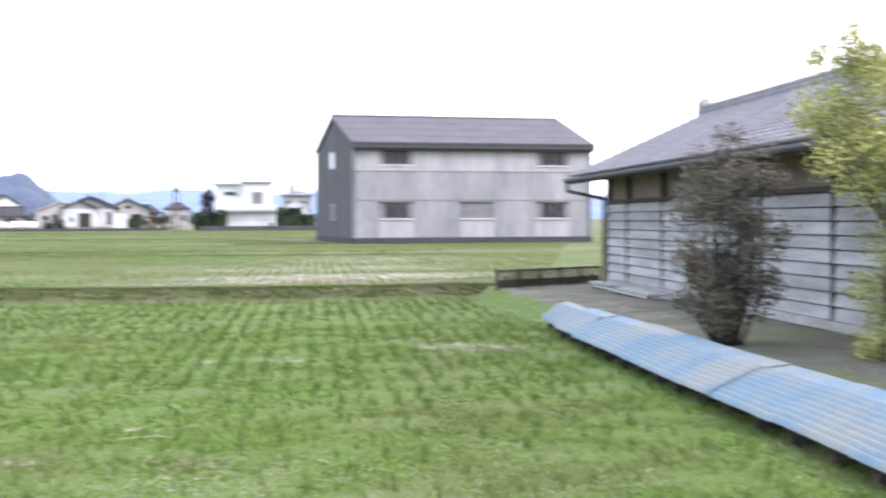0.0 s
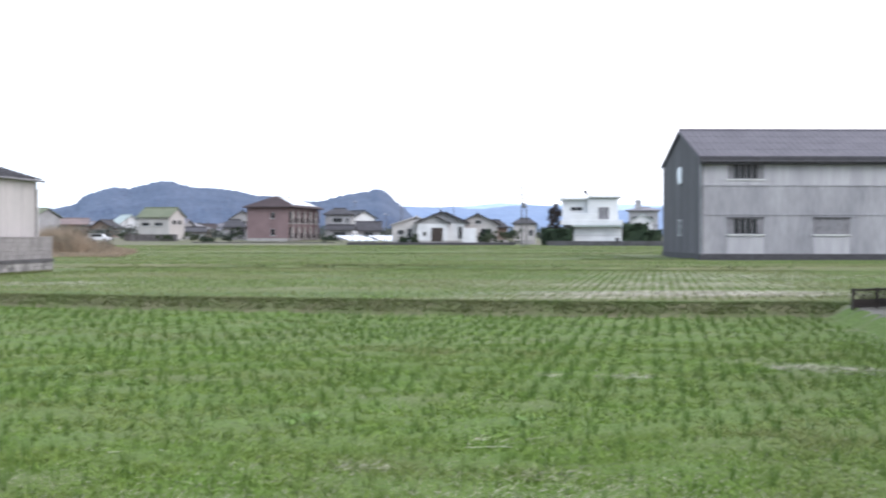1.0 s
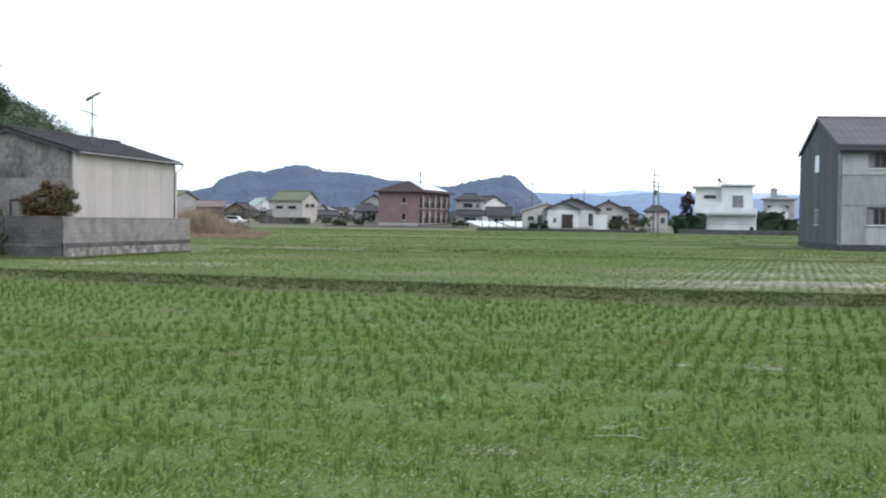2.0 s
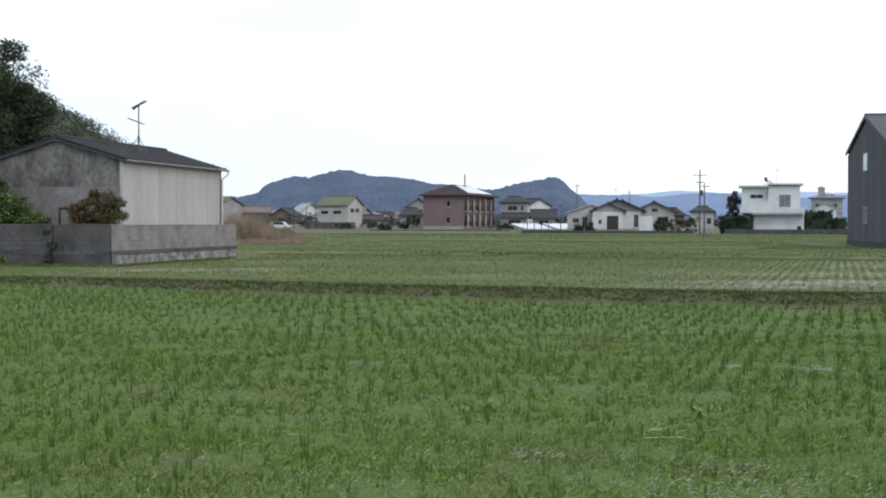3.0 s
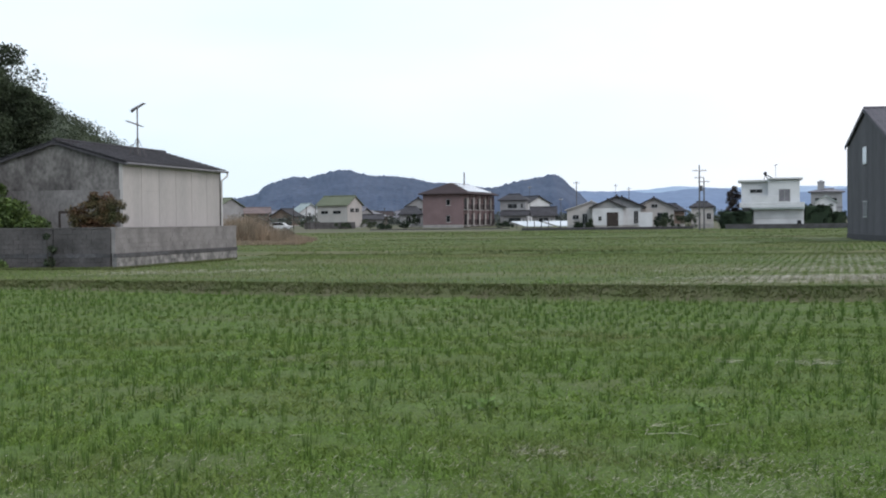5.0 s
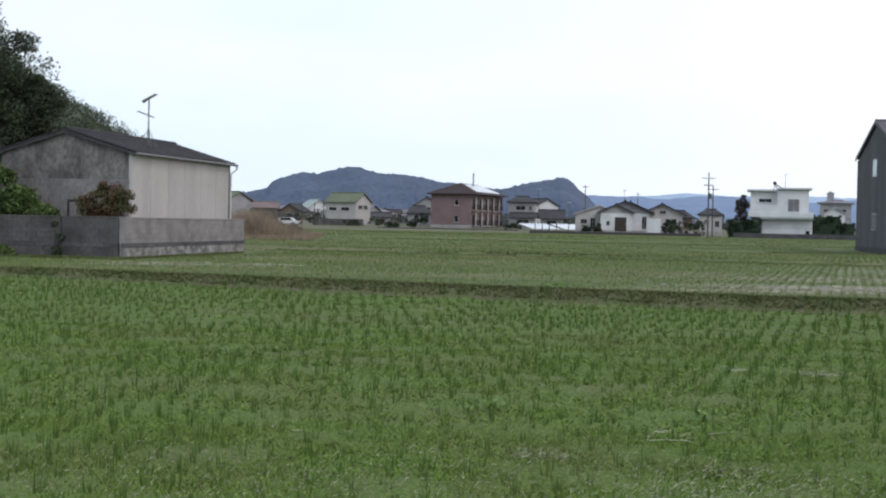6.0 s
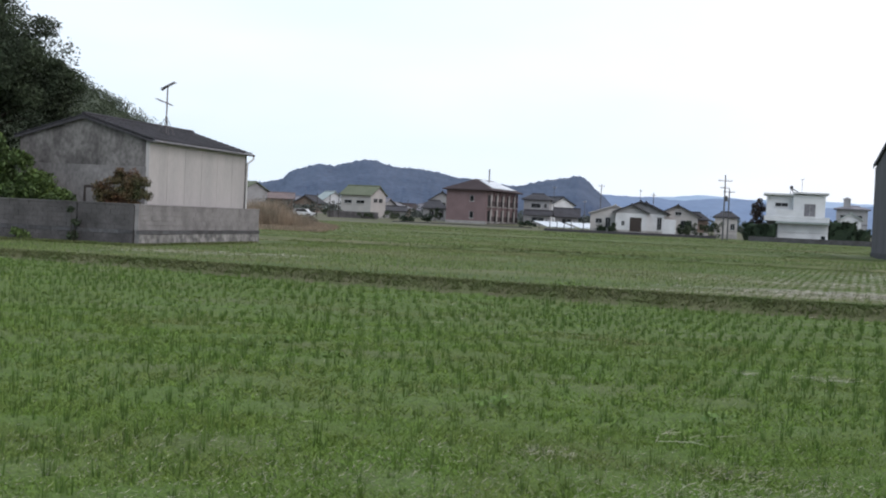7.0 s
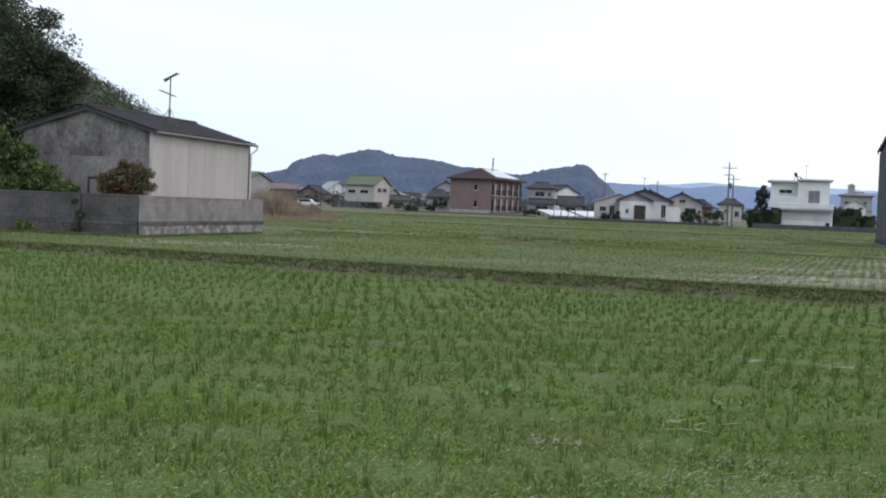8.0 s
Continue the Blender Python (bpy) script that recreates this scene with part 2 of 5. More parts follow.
def prism_into(bm, outline, vec):
    """A closed outline of 3D points, pushed along vec."""
    a = [bm.verts.new(p) for p in outline]
    b = [bm.verts.new(Vector(p) + Vector(vec)) for p in outline]
    bm.faces.new(a)
    bm.faces.new(b[::-1])
    for i in range(len(a)):
        j = (i + 1) % len(a)
        bm.faces.new((a[j], a[i], b[i], b[j]))


def prism(name, outline, vec, material, parent=None, label=""):
    bm = bmesh.new()
    prism_into(bm, outline, vec)
    return part(name, bm, material, parent, label)


def rod_into(bm, a, b, r0, r1=None, sides=8):
    a, b = Vector(a), Vector(b)
    d = b - a
    m = Matrix.Translation((a + b) / 2) @ d.to_track_quat("Z", "Y").to_matrix().to_4x4()
    bmesh.ops.create_cone(bm, cap_ends=True, segments=sides, radius1=r0, radius2=r0 if r1 is None else r1, depth=d.length, matrix=m)


def rod(name, a, b, r0, material, parent=None, r1=None, sides=8, label=""):
    bm = bmesh.new()
    rod_into(bm, a, b, r0, r1, sides)
    return part(name, bm, material, parent, label)


def thing(name, m, label, category, group="", kind=""):
    ob = new(name)
    ob.empty_display_size = 0.2
    ob.matrix_world = m
    return tagged(ob, label, category, group, kind)


def heading(x, y, z, az):
    """A frame at (x, y, z) whose +y runs towards the compass angle az (clockwise from +y)."""
    return pose(x, y, z, 0, 0, -az)


rng = np.random.default_rng(7)


def leaves(name, centers, spread, count, size, material, parent=None, seed=1, flat=0.6, droop=0.0, label=""):
    """Many small pointed leaves scattered round the given clump centres (x, y, z, radius)."""
    r = np.random.default_rng(seed)
    c = np.array(centers, float)
    pick = r.integers(0, len(c), count)
    d = r.normal(size=(count, 3))
    d /= np.linalg.norm(d, axis=1)[:, None]
    rad = c[pick, 3] * (0.45 + 0.6 * r.random(count)) * spread
    p = c[pick, :3] + d * rad[:, None] * np.array([1, 1, flat])
    p[:, 2] -= droop * r.random(count)
    a = r.normal(size=(count, 3))
    a /= np.linalg.norm(a, axis=1)[:, None]
    b = np.cross(a, r.normal(size=(count, 3)))
    b /= np.linalg.norm(b, axis=1)[:, None]
    s = size * (0.6 + 0.8 * r.random(count))[:, None]
    v = np.empty((count, 4, 3))
    v[:, 0], v[:, 2] = p - a * s, p + a * s
    v[:, 1], v[:, 3] = p + b * s * 0.45, p - b * s * 0.45
    faces = np.arange(count * 4).reshape(count, 4).tolist()
    return link_mesh(name, v.reshape(-1, 3).tolist(), faces, material, parent, label)


def blades(x, y, z, n_each, height, width, lean, r, base=0.035):
    """Upright pointed blades, n_each to a tuft: the vertices and faces of one mesh."""
    n = len(x)
    x, y, z = (np.repeat(np.asarray(q, float), n_each) for q in (x, y, z))
    h = np.repeat(np.asarray(height, float) * np.ones(n), n_each) * (0.55 + 0.6 * r.random(n * n_each))
    ang = r.random(n * n_each) * 2 * np.pi
    out = lean * h * (0.3 + r.random(n * n_each))
    turn = r.random(n * n_each) * 2 * np.pi
    w = width * (0.6 + 0.8 * r.random(n * n_each))
    bx, by = x + base * np.cos(ang), y + base * np.sin(ang)
    v = np.empty((n * n_each, 3, 3))
    v[:, 0] = np.stack([bx - w * np.cos(turn), by - w * np.sin(turn), z], 1)
    v[:, 1] = np.stack([bx + w * np.cos(turn), by + w * np.sin(turn), z], 1)
    v[:, 2] = np.stack([bx + out * np.cos(ang), by + out * np.sin(ang), z + h], 1)
    return v.reshape(-1, 3)


def blade_object(name, verts, material, label, category):
    faces = np.arange(len(verts)).reshape(-1, 3).tolist()
    return tagged(link_mesh(name, verts.tolist(), faces, material), label, category, kind="stuff")


# ---- the lie of the land ----
def bund_y(x):
    return np.interp(x, (-60, -10.7, -3, 1.4, 4.5, 7.7, 11, 13.8, 40), (58.0, 39.9, 36.6, 34.8, 33.5, 32.4, 31.7, 31.6, 31.6))


def edge_x(y):
    """The field's right-hand edge below the yard."""
    return np.interp(y, (-20, 7.97, 18.06, 29.4, 32), (0.1, 7.35, 10.6, 13.7, 14.4))


def smooth(a, lo, hi):
    t = np.clip((a - lo) / (hi - lo), 0, 1)
    return t * t * (3 - 2 * t)


def land_z(x, y):
    x, y = np.asarray(x, float), np.asarray(y, float)
    upper = 0.31 + 0.02 * np.exp(-((y - bund_y(x) - 0.2) / 0.35) ** 2) * (x < 14)
    y2 = np.interp(x, (-40, -8, 16, 40), (82, 72, 64, 58))
    upper = upper + 0.17 * smooth(y, y2 - 0.4, y2 + 0.2)
    upper = upper + np.interp(y, (70, 110, 180, 232, 252, 330, 1200, 5000), (0, 0.04, 0.14, 0.22, 0.55, 1.0, 2.0, 2.0))
    for yy, tilt in ((96, -0.10), (122, -0.05), (150, -0.08)):
        upper = upper + 0.09 * np.exp(-((y - yy - tilt * x) / 0.6) ** 2)
    low = 0.10 * smooth(-x, 2, 14)
    inside = smooth(bund_y(x) - y, 0.0, 0.75) * smooth(edge_x(y) - x, -0.1, 0.35) * smooth(y, 3.6, 4.6)
    return upper * (1 - inside) + low * inside


def axis(parts):
    out = []
    for a, b, s in parts:
        out.extend(np.arange(a, b, s).tolist())
    return np.array(out + [parts[-1][1]])


gx = axis(((-3500, -400, 300), (-400, -80, 20), (-80, -30, 2.5), (-30, 20, 0.33), (20, 80, 2.5), (80, 400, 20), (400, 3500, 300)))
gy = axis(((-600, -40, 40), (-40, 2, 2), (2, 48, 0.22), (48, 160, 1.0), (160, 340, 6), (340, 1000, 60), (1000, 4900, 300)))
XX, YY = np.meshgrid(gx, gy, indexing="ij")
ZZ = land_z(XX, YY)
near = (np.abs(XX) < 40) & (YY < 100)
ZZ = ZZ + near * 0.02 * np.sin(XX * 2.3 + np.sin(YY * 1.7)) * np.cos(YY * 2.9 + np.sin(XX * 1.1))
nx, ny = len(gx), len(gy)
idx = np.arange(nx * ny).reshape(nx, ny)
faces = np.stack([idx[:-1, :-1], idx[1:, :-1], idx[1:, 1:], idx[:-1, 1:]], -1).reshape(-1, 4)
ground = link_mesh("ground", np.stack([XX, YY, ZZ], -1).reshape(-1, 3).tolist(), faces.tolist(), [M["field"], M["far_field"], M["bund"], M["yard"], M["land"]], smooth=True)
cx, cy = (XX[:-1, :-1] + XX[1:, 1:]) / 2, (YY[:-1, :-1] + YY[1:, 1:]) / 2
slot = np.full(cx.shape, 1)
slot[(cy < bund_y(cx)) & (cx < edge_x(cy))] = 0
slot[(cy > bund_y(cx) - 0.7) & (cy < bund_y(cx) + 0.05) & (cx < 14.2)] = 2
slot[(cx > edge_x(cy) - 0.75) & (cx <= edge_x(cy)) & (cy < 21) & (cy > 3.4)] = 2
slot[(cx > edge_x(cy)) & (cy < 31.4) & (cx < 60)] = 3
slot[(cy < 3.4) | (cy > 175) | (cx < -90) | (cx > 120)] = 4
ground.data.polygons.foreach_set("material_index", slot.reshape(-1).astype(np.int32))
tagged(ground, "green harvested rice fields stepping up towards far houses", "ground", kind="structure")


# ---- mountains, with the haze of distance in their colours ----
def ridge(name, y, depth, step, profile, material, label, rough, seed, grain):
    """A wooded range: heights along x glide through the profile, broken by noise, and fall off to both sides."""
    px, ph = zip(*profile)
    xs = np.arange(px[0], px[-1] + step, step)
    h = np.interp(xs, px, ph)
    k = np.hanning(7)
    h = np.convolve(np.pad(h, 3, mode="edge"), k / k.sum(), "valid")
    rows = np.concatenate([np.linspace(-1, -0.1, 16), np.linspace(-0.06, 0.06, 5), (0.3, 0.65, 1.0)])
    verts = []
    for q in rows:
        for xx, hh in zip(xs, h):
            fall = max(0.0, 1 - abs(q)) ** 0.7
            big = noise.fractal((xx / (grain * 5) + seed, q * 3 + seed, seed), 1.0, 2.0, 4)
            small = noise.noise((xx / grain * 1.7, q * depth / grain * 1.7, seed)) + 0.6 * noise.noise((xx / grain * 4.1, q * depth / grain * 4.1, seed + 9))
            verts.append((xx * (1 + q * depth / y), y + q * depth + 0.15 * depth * big * (1 - fall), 1.0 + hh * fall * (1 + 0.16 * big * (1 - fall)) + rough * small * min(1.0, hh / 20)))
    n = len(xs)
    fc = [(r * n + i, r * n + i + 1, (r + 1) * n + i + 1, (r + 1) * n + i) for r in range(len(rows) - 1) for i in range(n - 1)]
    return tagged(link_mesh(name, verts, fc, material, smooth=True), label, "mountain", kind="structure")


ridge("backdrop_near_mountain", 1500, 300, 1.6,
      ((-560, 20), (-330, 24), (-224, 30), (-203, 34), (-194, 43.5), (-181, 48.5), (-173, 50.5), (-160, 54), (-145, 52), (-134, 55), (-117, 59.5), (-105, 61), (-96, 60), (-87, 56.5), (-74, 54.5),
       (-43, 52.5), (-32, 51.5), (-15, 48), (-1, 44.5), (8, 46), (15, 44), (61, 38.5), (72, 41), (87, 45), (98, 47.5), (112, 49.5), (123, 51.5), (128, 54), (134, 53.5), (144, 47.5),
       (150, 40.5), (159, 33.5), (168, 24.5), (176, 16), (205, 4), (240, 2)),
      M["mountain"], "wooded mountain behind the town, coloured with blue haze", 1.9, 3.1, 8.0)
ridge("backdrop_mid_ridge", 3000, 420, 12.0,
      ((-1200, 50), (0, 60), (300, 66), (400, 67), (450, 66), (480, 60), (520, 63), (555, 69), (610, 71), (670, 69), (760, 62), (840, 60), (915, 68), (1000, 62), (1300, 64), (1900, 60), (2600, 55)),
      M["mid_ridge"], "wooded ridge behind the far houses, coloured with blue haze", 2.2, 5.3, 40.0)
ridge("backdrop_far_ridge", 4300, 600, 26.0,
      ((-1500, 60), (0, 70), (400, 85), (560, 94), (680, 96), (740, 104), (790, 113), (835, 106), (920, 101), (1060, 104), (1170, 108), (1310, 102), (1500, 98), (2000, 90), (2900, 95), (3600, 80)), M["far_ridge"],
      "mountain ridge on the horizon, coloured with pale blue haze", 3.0, 8.7, 90.0)


# ---- windows and houses ----
def window(parent, x, z, w, h, y=0.0, panes=2, frame_mat="alu", sill=True, glass="glass"):
    """A sliding window in a wall whose outer face is the plane y, seen from -y."""
    win = tagged(new("window"), "", "")
    win.parent = parent
    bm = bmesh.new()
    t = 0.05 if w < 3 else 0.06
    for lo, hi in (((x - w / 2, -0.05, z), (x + w / 2, 0.03, z + t)), ((x - w / 2, -0.05, z + h - t), (x + w / 2, 0.03, z + h)),
                   ((x - w / 2, -0.05, z + t), (x - w / 2 + t, 0.03, z + h - t)), ((x + w / 2 - t, -0.05, z + t), (x + w / 2, 0.03, z + h - t))):
        box_into(bm, (lo[0], y + lo[1], lo[2]), (hi[0], y + hi[1], hi[2]))
    for i in range(1, panes):
        cxp = x - w / 2 + w * i / panes
        box_into(bm, (cxp - t / 2, y - 0.035, z + t), (cxp + t / 2, y + 0.03, z + h - t))
    fr = part("window_frame", bm, M[frame_mat], win)
    for i in range(panes):
        a, b = x - w / 2 + w * i / panes, x - w / 2 + w * (i + 1) / panes
        g = glass[i] if isinstance(glass, (list, tuple)) else glass
        box("pane", (a + t / 2, y - 0.02 - 0.006 * (i % 2), z + t), (b - t / 2, y - 0.008, z + h - t), M[g], win)
    if sill:
        box("window_sill", (x - w / 2 - 0.06, y - 0.12, z - 0.07), (x + w / 2 + 0.06, y + 0.02, z - 0.004), M["white_trim"], win)
    return win


def roof_part(parent, w, d, h, rise, over, kind, material, thick=0.14, along="x", cut=0.35, rib=0.0):
    """Gable or hip roof over 0..w by 0..d, from eaves height h, as one shaped mesh with thickness."""
    bm = bmesh.new()
    if along == "x":
        lo = [(-over, -over, h), (w + over, -over, h), (w + over, d + over, h), (-over, d + over, h)]
        inset = 0 if kind == "gable" else min(w, d) * cut
        ra, rb = (-over + inset, d / 2, h + rise), (w + over - inset, d / 2, h + rise)
        quads = [(lo[0], lo[1], rb, ra), (lo[2], lo[3], ra, rb)]
        ends = [(lo[3], lo[0], ra), (lo[1], lo[2], rb)]
    else:
        lo = [(-over, -over, h), (w + over, -over, h), (w + over, d + over, h), (-over, d + over, h)]
        inset = 0 if kind == "gable" else min(w, d) * cut
        ra, rb = (w / 2, -over + inset, h + rise), (w / 2, d + over - inset, h + rise)
        quads = [(lo[3], lo[0], ra, rb), (lo[1], lo[2], rb, ra)]
        ends = [(lo[0], lo[1], ra), (lo[2], lo[3], rb)]
    for q in quads:
        prism_into(bm, q, (0, 0, thick))
    if kind == "hip":
        for e in ends:
            prism_into(bm, e, (0, 0, thick))
    roof = part("roof", bm, material, parent)
    rod("ridge_cap", Vector(ra) + Vector((0, 0, thick + 0.04)), Vector(rb) + Vector((0, 0, thick + 0.04)), 0.13, material, roof, sides=6)
    if kind == "gable":
        for e in ends:
            out = Vector((0, 0, 0))
            base = [Vector(e[0]), Vector(e[1]), Vector(e[2])]
            off = over + 0.001
            for p in base:
                if along == "x":
                    p.x += off if p.x < 0 else -off
                else:
                    p.y += off if p.y < 0 else -off
            vec = ((0.12 if base[0].x < w / 2 else -0.12), 0, 0) if along == "x" else (0, (0.12 if base[0].y < d / 2 else -0.12), 0)
            prism("gable", base, vec, parent.get("wall_material") and M[parent["wall_material"]] or M["white_wall"], parent)
    return roof


def walls(parent, w, d, h, material, t=0.15):
    for name, lo, hi in (("wall", (0, 0, 0), (w, t, h)), ("wall", (0, d - t, 0), (w, d, h)), ("wall", (0, t, 0), (t, d - t, h)), ("wall", (w - t, t, 0), (w, d - t, h))):
        box(name, lo, hi, material, parent)


def house(x, y, z, az, w, d, h, rise, kind="gable", wall="white_wall", roof="tile_dark", along="x", over=0.5, wins=(), doors=(), label="", name="house", group="far houses", storey_band=False, side_wins=(), gable=None):
    """A detached house: its front-left corner at (x, y, z), front facing the camera side, az the way its depth runs."""
    ob = thing(name, heading(x, y, z, az), label, "house", group)
    ob["wall_material"] = gable or wall
    walls(ob, w, d, h, M[wall])
    roof_part(ob, w, d, h, rise, over, kind, M[roof], along=along)
    del ob["wall_material"]
    box("footing", (-0.02, -0.02, -0.6), (w + 0.02, d + 0.02, 0.25), M["concrete"], ob)
    for wx, wz, ww, wh in wins:
        window(ob, wx, wz, ww, wh)
    for wy, wz, ww, wh in side_wins:
        win = new("window")
        win.parent = ob
        box("window_frame", (w, wy - ww / 2, wz), (w + 0.05, wy + ww / 2, wz + wh), M["alu"], win)
        for i in range(2):
            a = wy - ww / 2 + 0.06 + i * ww / 2
            box("pane", (w + 0.052, a, wz + 0.06), (w + 0.065, a + ww / 2 - 0.12, wz + wh - 0.06), M["glass"], win)
    for dx, dw in doors:
        dr = box("door", (dx - dw / 2, -0.06, 0.1), (dx + dw / 2, 0.02, 2.15), M["dark_wood"], ob)
        box("handle", (dx + dw / 2 - 0.15, -0.1, 1.0), (dx + dw / 2 - 0.11, -0.06, 1.25), M["alu"], dr)
    if storey_band:
        box("band", (-0.06, -0.06, h / 2 - 0.1), (w + 0.06, 0.02, h / 2 + 0.1), M[roof], ob)
    return ob


def tiled_slope(name, lower, upper, along, courses, wave, pitch, lift, material, parent, label="", thick=0.05):
    """A roof slope in lapped courses with rolls: lower and upper are the ends of its first verge, along the way of the eaves."""
    lower, upper, along = Vector(lower), Vector(upper), Vector(along)
    n = max(2, int(along.length / pitch * 4))
    up = (upper - lower).cross(along).normalized()
    if up.z < 0:
        up = -up
    verts = []
    for k in range(courses):
        for q, raise_ in ((k / courses, lift), ((k + 1) / courses, 0.0)):
            for i in range(n + 1):
                s = i / n
                w = wave * (1.0, 0.35, -0.2, 0.35)[i % 4]
                verts.append(lower.lerp(upper, q) + along * s + up * (raise_ + w))
    rows = courses * 2
    f = [(r * (n + 1) + i, r * (n + 1) + i + 1, (r + 1) * (n + 1) + i + 1, (r + 1) * (n + 1) + i) for r in range(rows - 1) for i in range(n)]
    ob = link_mesh(name, verts, f, material, parent, label)
    so = ob.modifiers.new("thickness", "SOLIDIFY")
    so.thickness, so.offset = thick, 0.0
    return ob


# ---- the grey warehouse ----
def warehouse():
    w, d, h, rise = 16.2, 13.7, 6.26, 2.05
    ob = thing("warehouse", heading(27.25, 80.4, 0.6, 7.5), "two-storey grey cement-board warehouse with a dark gable roof", "warehouse")
    # front wall in two tiers with window openings cut out of it
    openings = [(2.85, 4.96, 2.25, 1.02), (13.5, 4.96, 2.25, 1.02), (2.85, 1.5, 2.25, 1.02), (8.25, 1.5, 2.25, 1.02), (13.5, 1.5, 2.25, 1.02)]
    def tier(z0, z1, y0, y1, m_="slate"):
        def panel(xa, xb, za, zb, m_=m_):
            box("wall_panel", (xa, y0, za), (xb, y1, zb), M[m_], ob)
        cuts = sorted(o for o in openings if z0 <= o[1] < z1)
        xs = 0.0
        for cxw, cz, cw, ch in cuts:
            panel(xs, cxw - cw / 2, z0, z1)
            panel(cxw - cw / 2, cxw + cw / 2, z0, cz, "slate_pale")
            panel(cxw - cw / 2, cxw + cw / 2, cz + ch, z1)
            xs = cxw + cw / 2
        panel(xs, w, z0, z1)
    tier(0.28, 2.72, 0.0, 0.2)
    tier(2.72, 4.56, 0.0, 0.2)
    tier(4.56, h, -0.03, 0.2, "slate_pale")
    for zj in (2.72, 4.56):
        box("lap_joint", (0.0, -0.045, zj - 0.02), (w, 0.0, zj + 0.02), M["slate"], ob)
    # upright battens over the joints of the cement boards
    for i in range(1, 17):
        x = i * 0.94
        if all(abs(x - o[0]) > 1.2 for o in openings):
            box("batten", (x - 0.02, -0.016, 0.3), (x + 0.02, 0.0, 4.52), M["slate"], ob)
    # back and gable walls carry their shade in the board colour
    box("wall", (0, d - 0.2, 0.28), (w, d, h), M["slate_side_shade"], ob)
    for x0, lab in ((0.0, "weathered side wall with shade in its board colour"), (w - 0.2, "")):
        prism("gable_wall", [(x0, 0.2, 0.28), (x0, d - 0.2, 0.28), (x0, d - 0.2, h), (x0, d / 2, h + rise - 0.1), (x0, 0.2, h)], (0.2, 0, 0), M["slate_side_shade"], ob, lab)
    box("footing", (-0.04, -0.04, -0.5), (w + 0.04, d + 0.04, 0.28), M["dark_trim"], ob, "dark wet-stained concrete footing")
    # roof with thick barge boards
    for sgn in (0, 1):
        y0, y1 = (-0.40, d / 2) if sgn == 0 else (d + 0.10, d / 2)
        z0 = h - (0.40 if sgn == 0 else 0.10) * rise / (d / 2) + 0.05
        tiled_slope("roof", (-0.10, y0, z0 + 0.12), (-0.10, y1, h + rise + 0.17), (w + 0.2, 0, 0), 4, 0.03, 0.45, 0.012, M["slate_roof"], ob, thick=0.12)
    # fascia made tall and dark, to hold the deep shade under the eaves
    box("fascia", (-0.08, -0.44, h - 0.40), (w + 0.08, -0.36, h + 0.0), M["dark_trim"], ob)
    box("gutter", (-0.08, -0.57, h - 0.28), (w + 0.08, -0.445, h - 0.16), M["dark_trim"], ob, bevel=0.03)
    box("soffit", (0.0, -0.355, h - 0.40), (w, -0.032, h - 0.33), M["dark_trim"], ob)
    for x in (-0.15, w + 0.105):
        for y0, dip in ((-0.40, 0.40), (d + 0.10, 0.10)):
            z0 = h - dip * rise / (d / 2)
            prism("barge_board", [(x, y0, z0 - 0.05), (x, d / 2, h + rise), (x, d / 2, h + rise + 0.26), (x, y0, z0 + 0.22)], (0.045, 0, 0), M["slate_roof"], ob)
    rod("ridge_cap", (-0.12, d / 2, h + rise + 0.2), (w + 0.12, d / 2, h + rise + 0.2), 0.16, M["slate_roof"], ob, sides=6)
    for x in (0.12, w - 0.12):
        pipe = rod("downpipe", (x, -0.1, 0.2), (x, -0.1, h - 0.2), 0.06, M["pane_pale"], ob)
        for z in (1.2, 2.9, 4.6):
            box("bracket", (x - 0.09, -0.13, z), (x + 0.09, 0.0, z + 0.05), M["alu"], pipe)
    for k, (cxw, cz, cw, ch) in enumerate(openings):
        gl = ("shutter", "glass", "glass", "glass", "glass", "shutter") if k != 3 else ("shutter", "pane_pale", "pane_pale", "pane_pale", "pane_pale", "shutter")
        window(ob, cxw, cz, cw, ch, y=0.02, panes=6, glass=gl, frame_mat="shutter")
        box("lintel", (cxw - cw / 2 - 0.05, -0.09, cz + ch), (cxw + cw / 2 + 0.05, 0.0, cz + ch + 0.06), M["dark_trim"], ob)
    # one window on each floor of the side wall
    for z0, zh, m_ in ((4.9, 1.15, "solar"), (1.4, 1.1, "pane_pale")):
        win = new("window")
        win.parent = ob
        box("window_frame", (-0.05, 6.2, z0), (0.0, 7.6, z0 + zh), M["alu"], win)
        for ya in (6.27, 6.93):
            box("pane", (-0.065, ya, z0 + 0.07), (-0.052, ya + 0.60, z0 + zh - 0.07), M[m_], win)
    return ob


warehouse()


